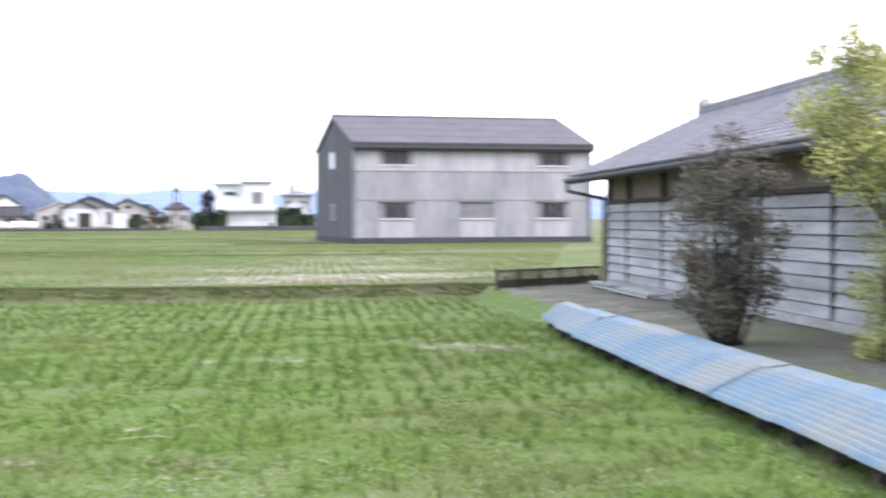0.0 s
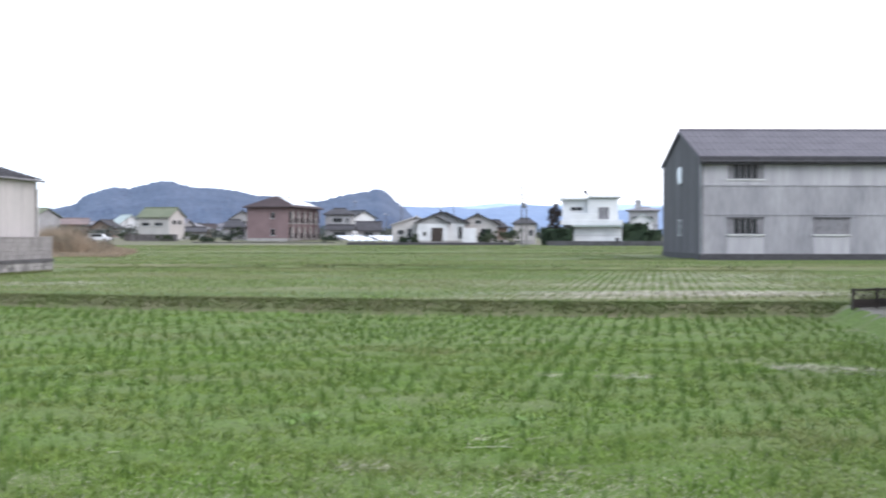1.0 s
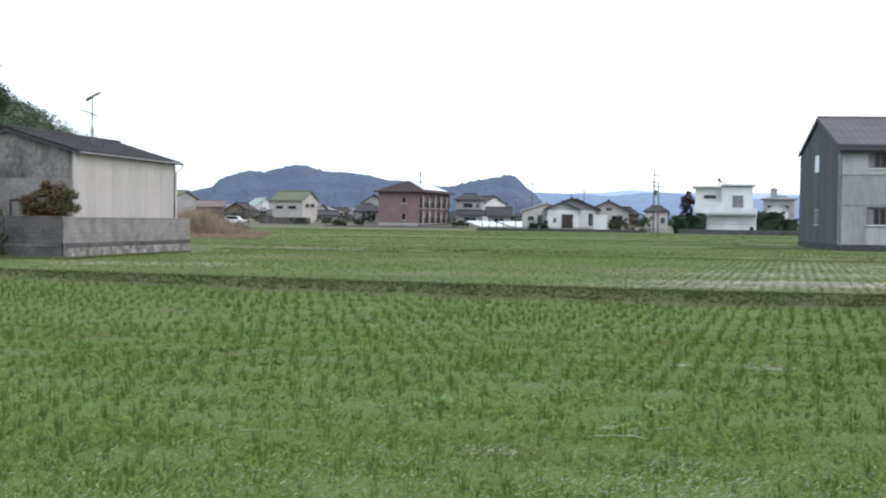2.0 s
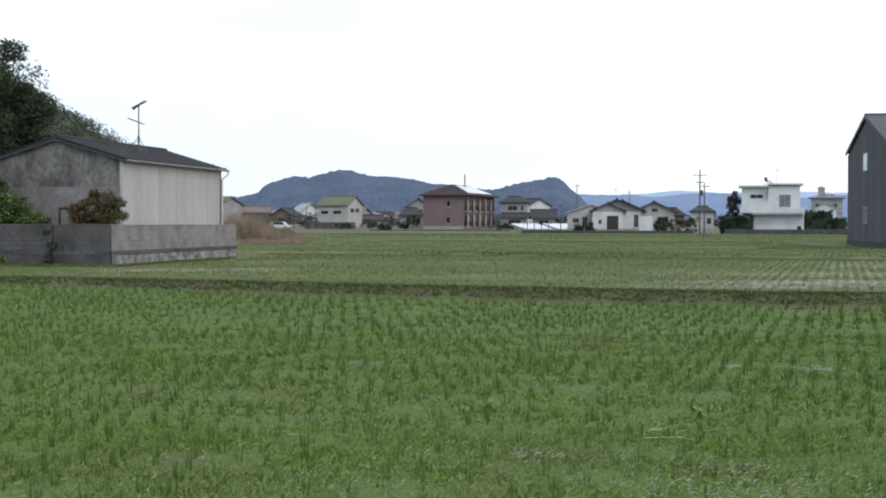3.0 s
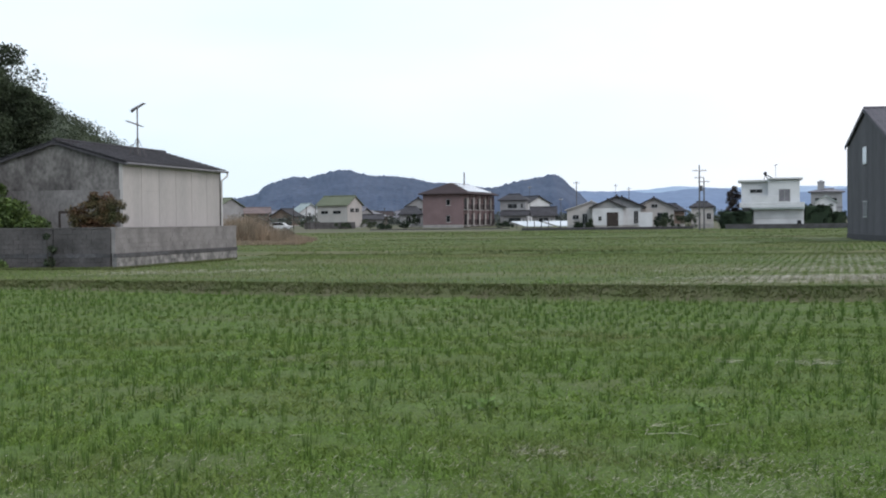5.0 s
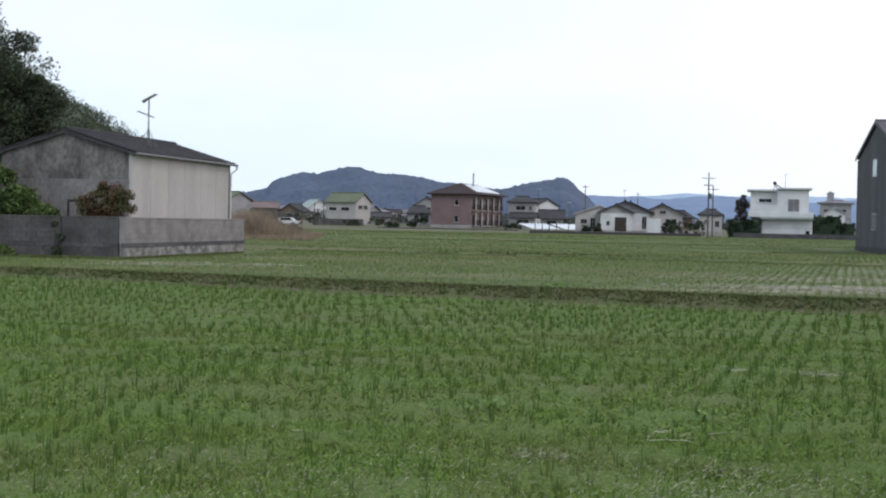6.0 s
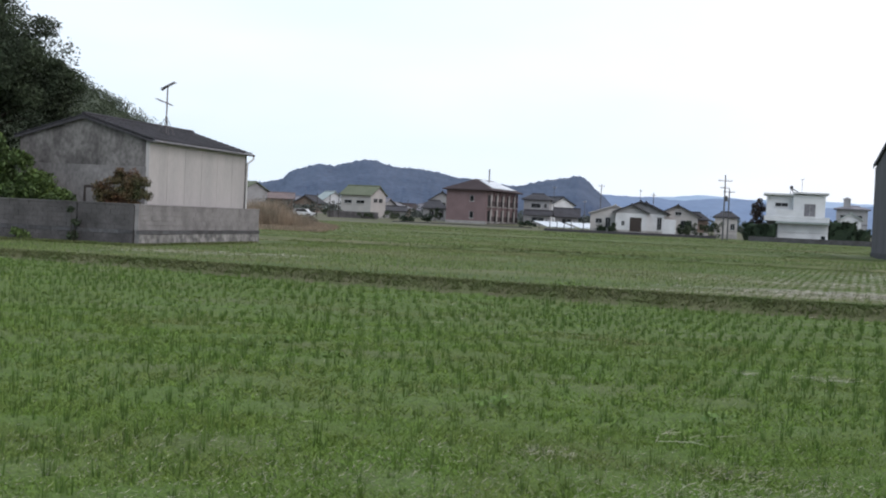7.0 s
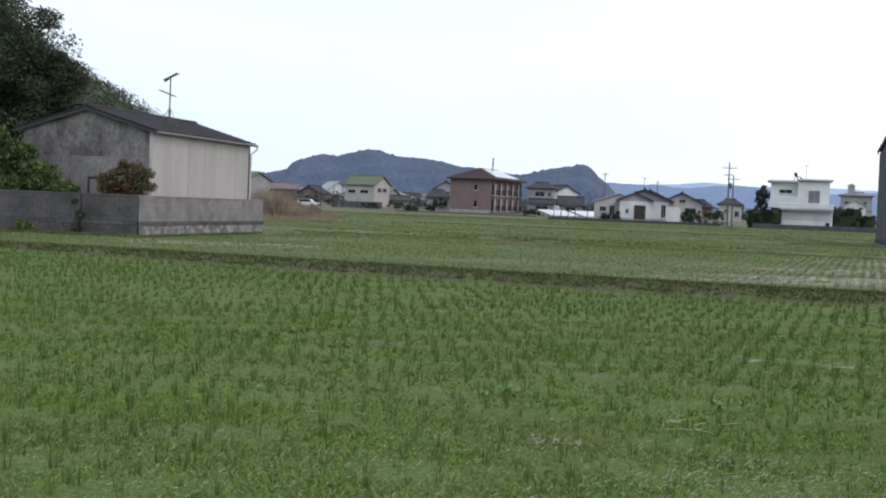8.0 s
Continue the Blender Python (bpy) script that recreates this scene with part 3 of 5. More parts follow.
# ---- the cream house on the walled lot ----
def cream_house():
    w, d, h, rise = 5.85, 10.35, 3.74, 0.86       # w: gable width (to -x), d: length
    ob = thing("small_house", heading(-12.64, 53.7, 0.81, 12.9), "single-storey house with stained grey gable and cream side", "house")
    t = 0.16
    # long wall of cream sheets at x = 0
    for i in range(12):
        a, b = i * d / 12, (i + 1) * d / 12
        box("wall_panel", (-t, a + 0.006, 0), (0.0 - (0.006 if i % 2 else 0), b - 0.006, h), M["siding"], ob)
    box("lap_joint", (-0.02, 0.0, 2.6), (0.008, d, 2.635), M["siding"], ob)
    box("wall", (-w, t, 0), (-w + t, d - t, h), M["mortar"], ob)
    bm = bmesh.new()
    prism_into(bm, [(-w, 0, 0), (-t, 0, 0), (-t, 0, h), (-t - 0.01, 0, h), (-w / 2, 0, h + rise - 0.05), (-w, 0, h)], (0, t, 0))
    part("gable_wall", bm, M["mortar"], ob, "dark water-stained mortar gable wall")
    box("corner_strip", (-0.12, -0.012, 0), (0.002, 0.0, h - 0.05), M["siding"], ob)
    box("lower_render", (-w, -0.012, 0.0), (-0.12, 0.0, 2.58), M["render_low"], ob, "paler lower render of the gable")
    box("mortar_band", (-w, -0.02, 2.58), (-0.12, 0.0, 2.64), M["render_low"], ob)
    prism("gable_wall", [(-w, d - t, 0), (0, d - t, 0), (0, d - t, h), (-w / 2, d - t, h + rise - 0.05), (-w, d - t, h)], (0, t, 0), M["mortar"], ob)
    # small dark opening in the gable
    wn_ = new("window")
    wn_.parent = ob
    box("window_frame", (-2.84, -0.05, 0.9), (-2.02, 0.0, 1.80), M["dark_wood"], wn_)
    box("pane", (-2.73, -0.062, 0.95), (-2.06, -0.052, 1.69), M["render_low"], wn_)
    # two roof slopes of thin dark tiles in courses
    run = w / 2 + 0.20
    sl = rise / (w / 2)
    for sgn in (1, -1):
        tiled_slope("roof_slope", (-w / 2 + sgn * run, -0.14, h + rise + 0.06 - sl * run), (-w / 2, -0.14, h + rise + 0.06), (0, d + 0.3, 0), 10, 0.012, 0.3, 0.03, M["tile_dark"], ob)
    rod("ridge_cap", (-w / 2, -0.15, h + rise + 0.09), (-w / 2, d + 0.15, h + rise + 0.09), 0.10, M["tile_dark"], ob, sides=6)
    box("soffit", (0.0, 0, h - 0.06), (0.16, d, h - 0.03), M["white_trim"], ob)
    for sgn in (1, -1):
        prism("verge_board", [(-w / 2, -0.16, h + rise - 0.08), (-w / 2 + sgn * run, -0.16, h + rise - 0.08 - sl * run), (-w / 2 + sgn * run, -0.16, h + rise + 0.03 - sl * run), (-w / 2, -0.16, h + rise + 0.03)], (0, 0.05, 0), M["dark_trim"], ob)
    zg = h + rise - sl * run
    bm = bmesh.new()
    rod_into(bm, (0.25, -0.15, zg), (0.25, d + 0.3, zg), 0.055)
    gut = part("gutter", bm, M["pane_pale"], ob, "pale half-round gutter")
    bm = bmesh.new()
    rod_into(bm, (0.25, d + 0.25, zg), (0.24, d + 0.25, zg - 0.2), 0.045)
    rod_into(bm, (0.24, d + 0.25, zg - 0.18), (0.07, d - 0.06, zg - 0.42), 0.045)
    rod_into(bm, (0.07, d - 0.06, zg - 0.43), (0.07, d - 0.06, 0.05), 0.045)
    part("downpipe", bm, M["white_trim"], ob)
    return ob


cream_house()


def antenna(x, y, z, az):
    ob = thing("roof_antenna", heading(x, y, z, az), "grey metal television antenna mast with two arrays on the roof", "antenna")
    rod("mast", (0, 0, 0), (0, 0, 2.05), 0.032, M["rust"], ob)
    for a in (0, 90, 180, 270):
        c, s = math.cos(radians(a + 45)), math.sin(radians(a + 45))
        rod("leg", (0.42 * c, 0.42 * s, -0.12 - 0.1 * c), (0, 0, 0.75), 0.014, M["rust"], ob, sides=5)
    for zz, tilt, half, n, el in ((2.06, 0.50, 0.29, 9, 0.20), (1.34, -0.36, 0.34, 7, 0.17)):
        bm = bmesh.new()
        off = 0.03 if zz > 2 else -0.14
        rod_into(bm, (off - half, 0, zz - tilt * half), (off + half, 0, zz + tilt * half), 0.03, sides=5)
        for i in range(n):
            q = -half + 2 * half * i / (n - 1)
            rod_into(bm, (off + q, -el, zz + tilt * q), (off + q, el, zz + tilt * q), 0.018, sides=4)
        if zz > 2:
            prism_into(bm, [(off - half, -0.1, zz - tilt * half - 0.08), (off - half, 0.1, zz - tilt * half - 0.08), (off - half + 0.2, 0.1, zz - tilt * half + 0.1), (off - half + 0.2, -0.1, zz - tilt * half + 0.1)], (0, 0, 0.03))
        part("array", bm, M["rust"], ob)
    return ob


antenna(-13.00, 58.1, 5.08, 12.9)


# ---- block wall round the lot ----
def block_wall(name, x, y, z, az, length, courses, label, seed=3, block="block", stone="stone"):
    """A wall along +x: pale stone footing, dark course, then grey concrete blocks, each piece its own."""
    ob = thing(name, pose(x, y, z, 0, 0, az), label, "wall", kind="structure")
    r = random.Random(seed)
    box("core", (0.01, 0.03, -0.2), (length - 0.01, 0.13, 1.44), M[block], ob)
    def course(nm, z0, z1, step, shift, material, proud):
        base = {}
        x0 = -shift
        while x0 < length - 0.01:
            a, b = max(0.0, x0), min(length, x0 + step)
            if b - a > 0.05:
                key = round(b - a, 3)
                if key not in base:
                    bm = bmesh.new()
                    box_into(bm, (0.003, 0, 0.004), (key - 0.003, 0.16, z1 - z0 - 0.004), 0.005)
                    o = part(nm, bm, material, ob)
                    base[key] = o.data
                else:
                    o = new(nm, base[key])
                    o.parent = ob
                o.location = (a, -proud - r.random() * 0.016, z0)
            x0 += step
    course("stone", -0.12, 0.0, 0.33, 0.2, M[stone], 0.05)
    course("stone", 0.0, 0.17, 0.33, 0.1, M[stone], 0.045)
    course("stone", 0.17, 0.34, 0.33, 0.25, M[stone], 0.04)
    course("footing_block", 0.34, 0.50, 0.9, 0.0, M["block_dark"], 0.06)
    for k in range(courses):
        course("block", 0.50 + 0.19 * k, 0.50 + 0.19 * (k + 1), 0.40, 0.2 * (k % 2), M[block], 0.0)
    zt = 0.50 + 0.19 * courses
    box("coping", (0, -0.03, zt), (length, 0.19, zt + 0.07), M[block], ob, bevel=0.012)
    return ob


# its top is level with the eye
block_wall("wall_lot_side", -12.36, 51.1, 0.41, 77.7, 12.9, 5, "grey concrete block wall on a pale stone footing", seed=3)
block_wall("wall_lot_front", -14.88, 51.68, 0.41, -12.6, 2.4, 5, "stained grey concrete block wall below the gable", seed=4, block="block_dirty", stone="block_dirty")
block_wall("wall_lot_next", -24.86, 53.2, 0.41, -8.0, 10.02, 5, "weathered grey block wall with weeds at its foot", seed=5, block="block_dirty", stone="block_dirty")


# ---- the shed beside the yard (u: along the wall, n: away from the field) ----
def shed():
    az = 16.3
    s, c = math.sin(radians(az)), math.cos(radians(az))
    ox, oy = 7.96 * c, -7.96 * s
    ob = thing("wooden_shed", heading(ox, oy, 0.33, az), "old wooden storehouse with white boarding and grey tile roof", "shed")
    y0, y1, dep, eave = 9.0, 33.5, 5.9, 2.62
    box("wall", (0.06, y0, 0.0), (0.16, y1, 3.04), M["brown_wall"], ob, "brown boarded inner wall")
    box("wall", (dep - 0.12, y0, 0), (dep, y1, 3.04), M["brown_wall"], ob)
    for yy in (y0, y1 - 0.12):
        prism("gable_wall", [(0.16, yy, 0), (dep - 0.12, yy, 0), (dep - 0.12, yy, 3.02), (dep / 2, yy, 4.28), (0.16, yy, 3.02)], (0, 0.12, 0), M["brown_wall"], ob)
    # white boards lapped one over the next, between posts
    posts = [33.42, 31.4, 28.3, 25.2, 22.1, 19.0, 15.9, 12.8, 9.1]
    for p in posts:
        box("post", (-0.05, p - 0.07, 0.0), (0.058, p + 0.07, eave + 0.1), M["dark_wood"], ob, bevel=0.01)
    shared = {}
    for a, b in zip(posts[1:], posts[:-1]):
        length = round(b - a - 0.15, 3)
        for k in range(9):
            if length not in shared:
                bm = bmesh.new()
                prism_into(bm, [(-0.050, 0, 0), (-0.008, 0, 0.190), (0.02, 0, 0.190), (0.02, 0, 0)], (0, length, 0))
                o = part("board", bm, M["board"], ob)
                shared[length] = o.data
            else:
                o = new("board", shared[length])
                o.parent = ob
            o.location = (0.0 - 0.008 * random.random(), a + 0.075, 0.16 + k * 0.212)
    box("rail", (-0.045, y0, 2.08), (0.05, y1, 2.16), M["dark_wood"], ob)
    box("sill_beam", (-0.06, y0, 0.0), (0.05, y1, 0.15), M["concrete"], ob)
    # tiled roof in lapped courses
    ridge_n, ridge_z, over_n, z_e = 2.95, 4.39, -0.76, 2.72
    r0, r1 = 8.4, 34.7
    for sgn in (0, 1):
        a0 = over_n if sgn == 0 else 2 * ridge_n - over_n
        tiled_slope("roof_slope", (a0, r0, z_e + 0.06), (ridge_n, r0, ridge_z + 0.06), (0, r1 - r0, 0), 16, 0.035, 0.27, 0.03, M["tile_grey"], ob, "grey clay tile slope")
    bm = bmesh.new()
    box_into(bm, (ridge_n - 0.14, r0 - 0.05, ridge_z + 0.03), (ridge_n + 0.14, r1 + 0.02, ridge_z + 0.20), 0.03)
    rod_into(bm, (ridge_n, r0 - 0.05, ridge_z + 0.24), (ridge_n, r1 + 0.02, ridge_z + 0.24), 0.10)
    cap = part("ridge_cap", bm, M["tile_grey"], ob)
    box("end_tile", (ridge_n - 0.2, r1 + 0.02, ridge_z - 0.1), (ridge_n + 0.2, r1 + 0.14, ridge_z + 0.5), M["concrete"], ob, "pale ornamental end tile", bevel=0.09)
    prism("soffit", [(over_n + 0.03, r0, z_e - 0.03), (ridge_n, r0, ridge_z - 0.03), (ridge_n, r0, ridge_z - 0.008), (over_n + 0.03, r0, z_e - 0.008)], (0, r1 - r0, 0), M["brown_wall"], ob)
    box("eaves_board", (over_n - 0.03, r0, z_e - 0.12), (over_n + 0.02, r1, z_e + 0.03), M["dark_wood"], ob)
    for i in range(18):
        yy = r1 - 0.2 - i * 1.5
        prism("rafter", [(over_n + 0.03, yy, z_e - 0.10), (0.06, yy, z_e + 0.26), (0.06, yy, z_e + 0.37), (over_n + 0.03, yy, z_e + 0.0)], (0, 0.08, 0), M["dark_wood"], ob)
    bm = bmesh.new()
    rod_into(bm, (over_n - 0.09, r0, z_e - 0.03), (over_n - 0.09, r1 + 0.05, z_e - 0.03), 0.06)
    part("gutter", bm, M["dark_trim"], ob)
    bm = bmesh.new()
    rod_into(bm, (over_n - 0.09, r1 - 0.2, z_e - 0.05), (over_n - 0.09, r1 - 0.2, z_e - 0.32), 0.045)
    rod_into(bm, (over_n - 0.09, r1 - 0.2, z_e - 0.3), (-0.1, y1 + 0.02, z_e - 0.52), 0.045)
    rod_into(bm, (-0.1, y1 + 0.02, z_e - 0.5), (-0.1, y1 + 0.02, 0.05), 0.045)
    part("downpipe", bm, M["dark_trim"], ob)
    return ob


shed()


# ---- planks lying along the shed's foot ----
def lumber(u, n, count, length, label):
    az = 16.3
    s_, c_ = math.sin(radians(az)), math.cos(radians(az))
    ob = thing("plank_pile", heading(n * c_ + u * s_, -n * s_ + u * c_, 0.33, az), label, "lumber", "planks by the shed")
    r = random.Random(int(u * 10))
    for i in range(count):
        x0, y0 = (i % 3) * 0.16, r.random() * 0.5
        box("plank", (x0, y0, 0.0 + 0.07 * (i // 3)), (x0 + 0.14, y0 + length * (0.8 + 0.2 * r.random()), 0.06 + 0.07 * (i // 3)), M["board"] if i % 2 else M["concrete"], ob, bevel=0.008)
    return ob


lumber(26.6, 7.25, 6, 3.4, "low pile of pale planks lying by the shed")
lumber(30.4, 7.3, 5, 2.4, "few grey planks lying at the shed's corner")


# ---- blue corrugated sheets leaning over the field edge ----
def corrugated(x, y, az, length, k, wid=0.88):
    ob = thing("corrugated_sheet", heading(x, y, 0, az), "faded blue corrugated metal sheet leaning on the bank", "metal sheet", "sheets along the bank")
    n, seg = 64, 5
    verts = []
    for j in range(seg + 1):
        for i in range(n + 1):
            q = i / n
            px = wid * q - 0.02
            bend = 0.25 * min(1.0, q / 0.62) ** 0.9 + 0.04 * max(0.0, (q - 0.62) / 0.38)
            amp = 0.022 if q < 0.66 else 0.004
            sag = 0.006 * math.sin(3.1 * j / seg + k * 1.7)
            verts.append((px, length * j / seg, 0.20 + bend + amp * (2 * abs(math.sin(i * math.pi / 5)) - 1) + sag + 0.007 * (k % 2)))
    f = [(j * (n + 1) + i, j * (n + 1) + i + 1, (j + 1) * (n + 1) + i + 1, (j + 1) * (n + 1) + i) for j in range(seg) for i in range(n)]
    sheet = link_mesh("sheet", verts, f, M["blue"], ob)
    so = sheet.modifiers.new("thickness", "SOLIDIFY")
    so.thickness = 0.004
    for j in (0.25, 0.75):
        box("batten", (0.02, length * j, 0.05), (0.84 * wid / 0.88, length * j + 0.06, 0.13), M["dark_wood"], ob)
        rod("stake", (0.10, length * j + 0.03, -0.06), (0.10, length * j + 0.03, 0.17), 0.025, M["dark_wood"], ob, sides=6)
        rod("stake", (0.86 * wid / 0.88, length * j + 0.03, 0.2), (0.86 * wid / 0.88, length * j + 0.03, 0.45), 0.025, M["dark_wood"], ob, sides=6)
    return ob


ax, ay, az_s = 5.25, 3.0, 16.5
for k in range(11):
    a = k * 1.78
    wob = (0.0, 0.01, 0.0, 0.01, 0.0, -0.01, 0.01, 0.01, 0.03, 0.08, 0.2)[k]
    corrugated(ax + a * math.sin(radians(az_s)) + wob, ay + a * math.cos(radians(az_s)), az_s + (0.0, 0.1, -0.1, 0, 0.1, -0.1, 0.1, 0.1, 0.2, 0.6, 1.0)[k], 1.84, k, (0.88, 0.88, 0.88, 0.88, 0.88, 0.88, 0.88, 0.86, 0.8, 0.7, 0.5)[k])


# ---- low lattice fence at the yard's corner ----
def lattice():
    ob = thing("lattice_fence", pose(13.64, 29.34, 0.33, 0, 0, 24), "low dark wooden lattice fence at the yard corner", "fence")
    L, H = 4.1, 0.44
    for z in (0.0, H - 0.05):
        box("rail", (0, -0.02, z), (L, 0.03, z + 0.05), M["dark_wood"], ob)
    for i in range(6):
        x = i * L / 5
        box("post", (x - 0.03, -0.025, -0.05), (x + 0.03, 0.035, H + 0.02), M["dark_wood"], ob)
    bar = {}
    for sgn in (1, -1):
        for i in range(34):
            x = i * 0.12
            o = None
            if sgn not in bar:
                bm = bmesh.new()
                prism_into(bm, [(0, 0, 0), (0.03, 0, 0), (0.03 + sgn * 0.22, 0, 0.2), (sgn * 0.22, 0, 0.2)], (0, 0.012, 0))
                o = part("slat", bm, M["dark_wood"], ob)
                bar[sgn] = o.data
            else:
                o = new("slat", bar[sgn])
                o.parent = ob
            o.location = (min(max(x, 0.23), L - 0.25), 0.012 * (sgn > 0) - 0.008, H - 0.24)
    box("board", (0, 0.0, 0.05), (L, 0.02, H - 0.24), M["dark_wood"], ob)
    return ob


lattice()


# ---- the far town ----
house(-23.3, 260, 1.15, 30, 7.0, 5.2, 4.15, 1.8, "gable", "cream_wall", "roof_green", along="x", over=0.35, wins=((1.7, 2.6, 1.7, 0.65), (4.6, 2.6, 1.9, 0.65)), side_wins=((1.6, 2.9, 1.3, 0.8), (3.4, 2.9, 1.3, 0.8)), label="cream house with a pale green gable roof")
house(-56.4, 300, 1.5, 30, 9, 9, 4.2, 2.0, "gable", "grey_wall", "roof_green", wins=((3, 1.3, 1.6, 1.0),), label="grey house with a pale green roof")
house(-34.6, 330, 1.4, -20, 7.0, 10, 2.6, 2.8, "gable", "white_wall", "roof_pale", along="y", wins=((3, 1.3, 1.6, 1.0),), label="white house with a pale gable roof")
house(-47.6, 320, 1.4, -6, 7.2, 7, 3.0, 1.4, "gable", "brown_house", "roof_pink", wins=((2.0, 1.0, 1.6, 1.1), (5.0, 1.0, 1.6, 1.1)), label="brown house with a faded red roof")
house(-38.6, 310, 1.3, 14, 5.2, 7, 2.2, 1.8, "gable", "brown_house", "tile_dark", along="y", wins=((2.6, 0.8, 1.8, 1.1),), label="dark gabled house behind the reeds")
house(-15.3, 275, 1.2, -4, 4.0, 6, 1.4, 0.9, "gable", "grey_wall", "tile_dark", wins=((2.0, 0.3, 1.8, 0.8),), label="low grey shed with a dark roof")
house(-22.4, 420, 1.3, 2, 6.5, 8, 2.9, 0.8, "gable", "white_wall", "roof_pale", wins=((3.0, 1.0, 3.0, 0.9),), label="distant white hall with a pale roof")
house(-15.0, 428, 1.3, -3, 6.0, 8, 2.6, 1.0, "gable", "white_wall", "roof_pale", wins=((3.0, 1.0, 3.0, 0.9),), label="distant white hall with a pale roof")
house(-7.2, 262, 1.1, -2, 4.4, 8, 2.35, 1.5, "hip", "grey_wall", "tile_dark", wins=((1.6, 0.6, 1.0, 1.3), (3.6, 0.6, 0.8, 1.5)), label="small grey house with a dark tile roof")
house(-6.4, 285, 1.3, -2, 5.0, 8, 4.0, 1.9, "gable", "grey_wall", "tile_dark", along="y", wins=((2.5, 2.6, 1.6, 1.1),), label="grey two-storey house behind the flats")
house(12.5, 262, 1.3, 8, 5.0, 7, 4.75, 1.15, "hip", "grey_wall", "tile_dark", wins=((2.4, 3.2, 1.9, 0.95), (4.3, 3.2, 0.6, 0.95)), storey_band=True, label="grey two-storey house with dark tiled roof")
house(12.7, 256, 1.2, 8, 4.6, 4, 1.75, 0.9, "gable", "grey_wall", "tile_dark", wins=((2.3, 0.5, 2.4, 1.0),), label="low grey house with a dark tiled roof")
house(19.9, 290, 1.3, -24, 5.4, 7, 4.3, 1.7, "gable", "white_wall", "tile_dark", along="y", wins=((3.0, 2.6, 2.6, 0.9),), label="white two-storey house with a dark gable roof")
house(19.2, 268, 1.2, 4, 4.6, 6, 1.7, 1.75, "gable", "grey_wall", "tile_dark", wins=((2.3, 0.5, 2.0, 1.0),), label="low house with a steep dark tiled roof")
house(20.1, 205, 1.05, 8, 7.4, 7, 2.45, 1.35, "gable", "cream_wall", "cream_wall", along="y", over=0.35, wins=((1.3, 1.05, 1.0, 0.75), (2.7, 0.3, 0.8, 1.7)), label="cream single-storey house with a pale roof")
house(23.4, 199, 1.0, 7, 7.0, 8.0, 2.8, 1.75, "gable", "white_wall", "tile_dark", along="y", over=0.65, gable="grey_wall", wins=((6.35, 0.45, 0.7, 1.9),), label="white bungalow with a dark tiled roof")
house(22.95, 196.2, 1.0, 7, 4.5, 2.7, 2.75, 1.2, "gable", "white_wall", "tile_dark", along="y", over=0.5, gable="grey_wall", doors=((2.95, 1.7),), wins=((1.1, 0.9, 0.5, 0.7),), label="white entrance wing with a dark gable roof", name="entrance_wing")
house(25.9, 209, 1.05, 7, 6.4, 6.0, 2.8, 1.75, "gable", "cream_wall", "tile_dark", along="y", over=0.65, wins=((5.4, 0.9, 1.0, 1.1),), label="rear wing of a bungalow with a dark gable roof")
house(31.7, 214, 1.05, 9, 6.4, 8.0, 2.6, 1.85, "gable", "cream_wall", "tile_dark", along="y", over=0.7, wins=((1.7, 0.9, 1.8, 1.2), (4.6, 0.9, 1.8, 1.2), (3.3, 2.85, 1.0, 0.6)), label="cream house with a dark gable roof")
house(36.9, 226, 1.05, 12, 5.0, 6, 2.3, 1.2, "hip", "brown_house", "tile_dark", wins=((2.5, 0.9, 1.6, 1.2),), label="low brown house with a dark roof")
house(39.2, 205, 1.05, 11, 3.4, 5, 2.75, 0.75, "hip", "cream_wall", "tile_dark", over=0.35, wins=((2.7, 0.9, 0.7, 1.0),), label="small cream cottage beside the utility poles")
house(61.3, 215, 1.2, 16, 3.2, 8, 3.2, 1.1, "gable", "white_wall", "roof_pale", along="y", over=0.35, wins=((1.6, 1.6, 1.0, 0.8),), label="small white gabled house behind a hedge")
house(67.0, 238, 1.2, 16, 5.4, 7, 5.4, 0.5, "hip", "grey_wall", "tile_grey", wins=((1.4, 3.6, 1.4, 0.8), (3.8, 3.6, 1.4, 0.8), (2.6, 1.4, 2.4, 1.0)), storey_band=True, label="tall grey flat-roofed house in the distance")
house(68.5, 239, 6.7, 16, 1.2, 3.0, 1.7, 0.12, "hip", "grey_wall", "grey_wall", label="roof-top stair tower of a grey house", name="stair_tower", over=0.1)
for k in range(13):
    xx, yy = -62 + k * 4.3, 335 + 30 * ((k * 5) % 4)
    house(xx, yy, 0.9 + 0.4 * (k % 2), -30 + 17 * (k % 5), 7 + (k % 3), 7, 2.3 + 0.5 * (k % 3), 1.5, ("gable", "hip")[k % 2], ("grey_wall", "brown_house", "cream_wall", "white_wall")[k % 4], ("tile_grey", "tile_dark", "roof_brown", "pane_pale")[(k * 3) % 4],
          along=("x", "y")[k % 2], wins=((2.2, 0.8, 1.6, 1.1), (5.2, 0.8, 1.6, 1.1)), label="distant small house with a weathered tiled roof")


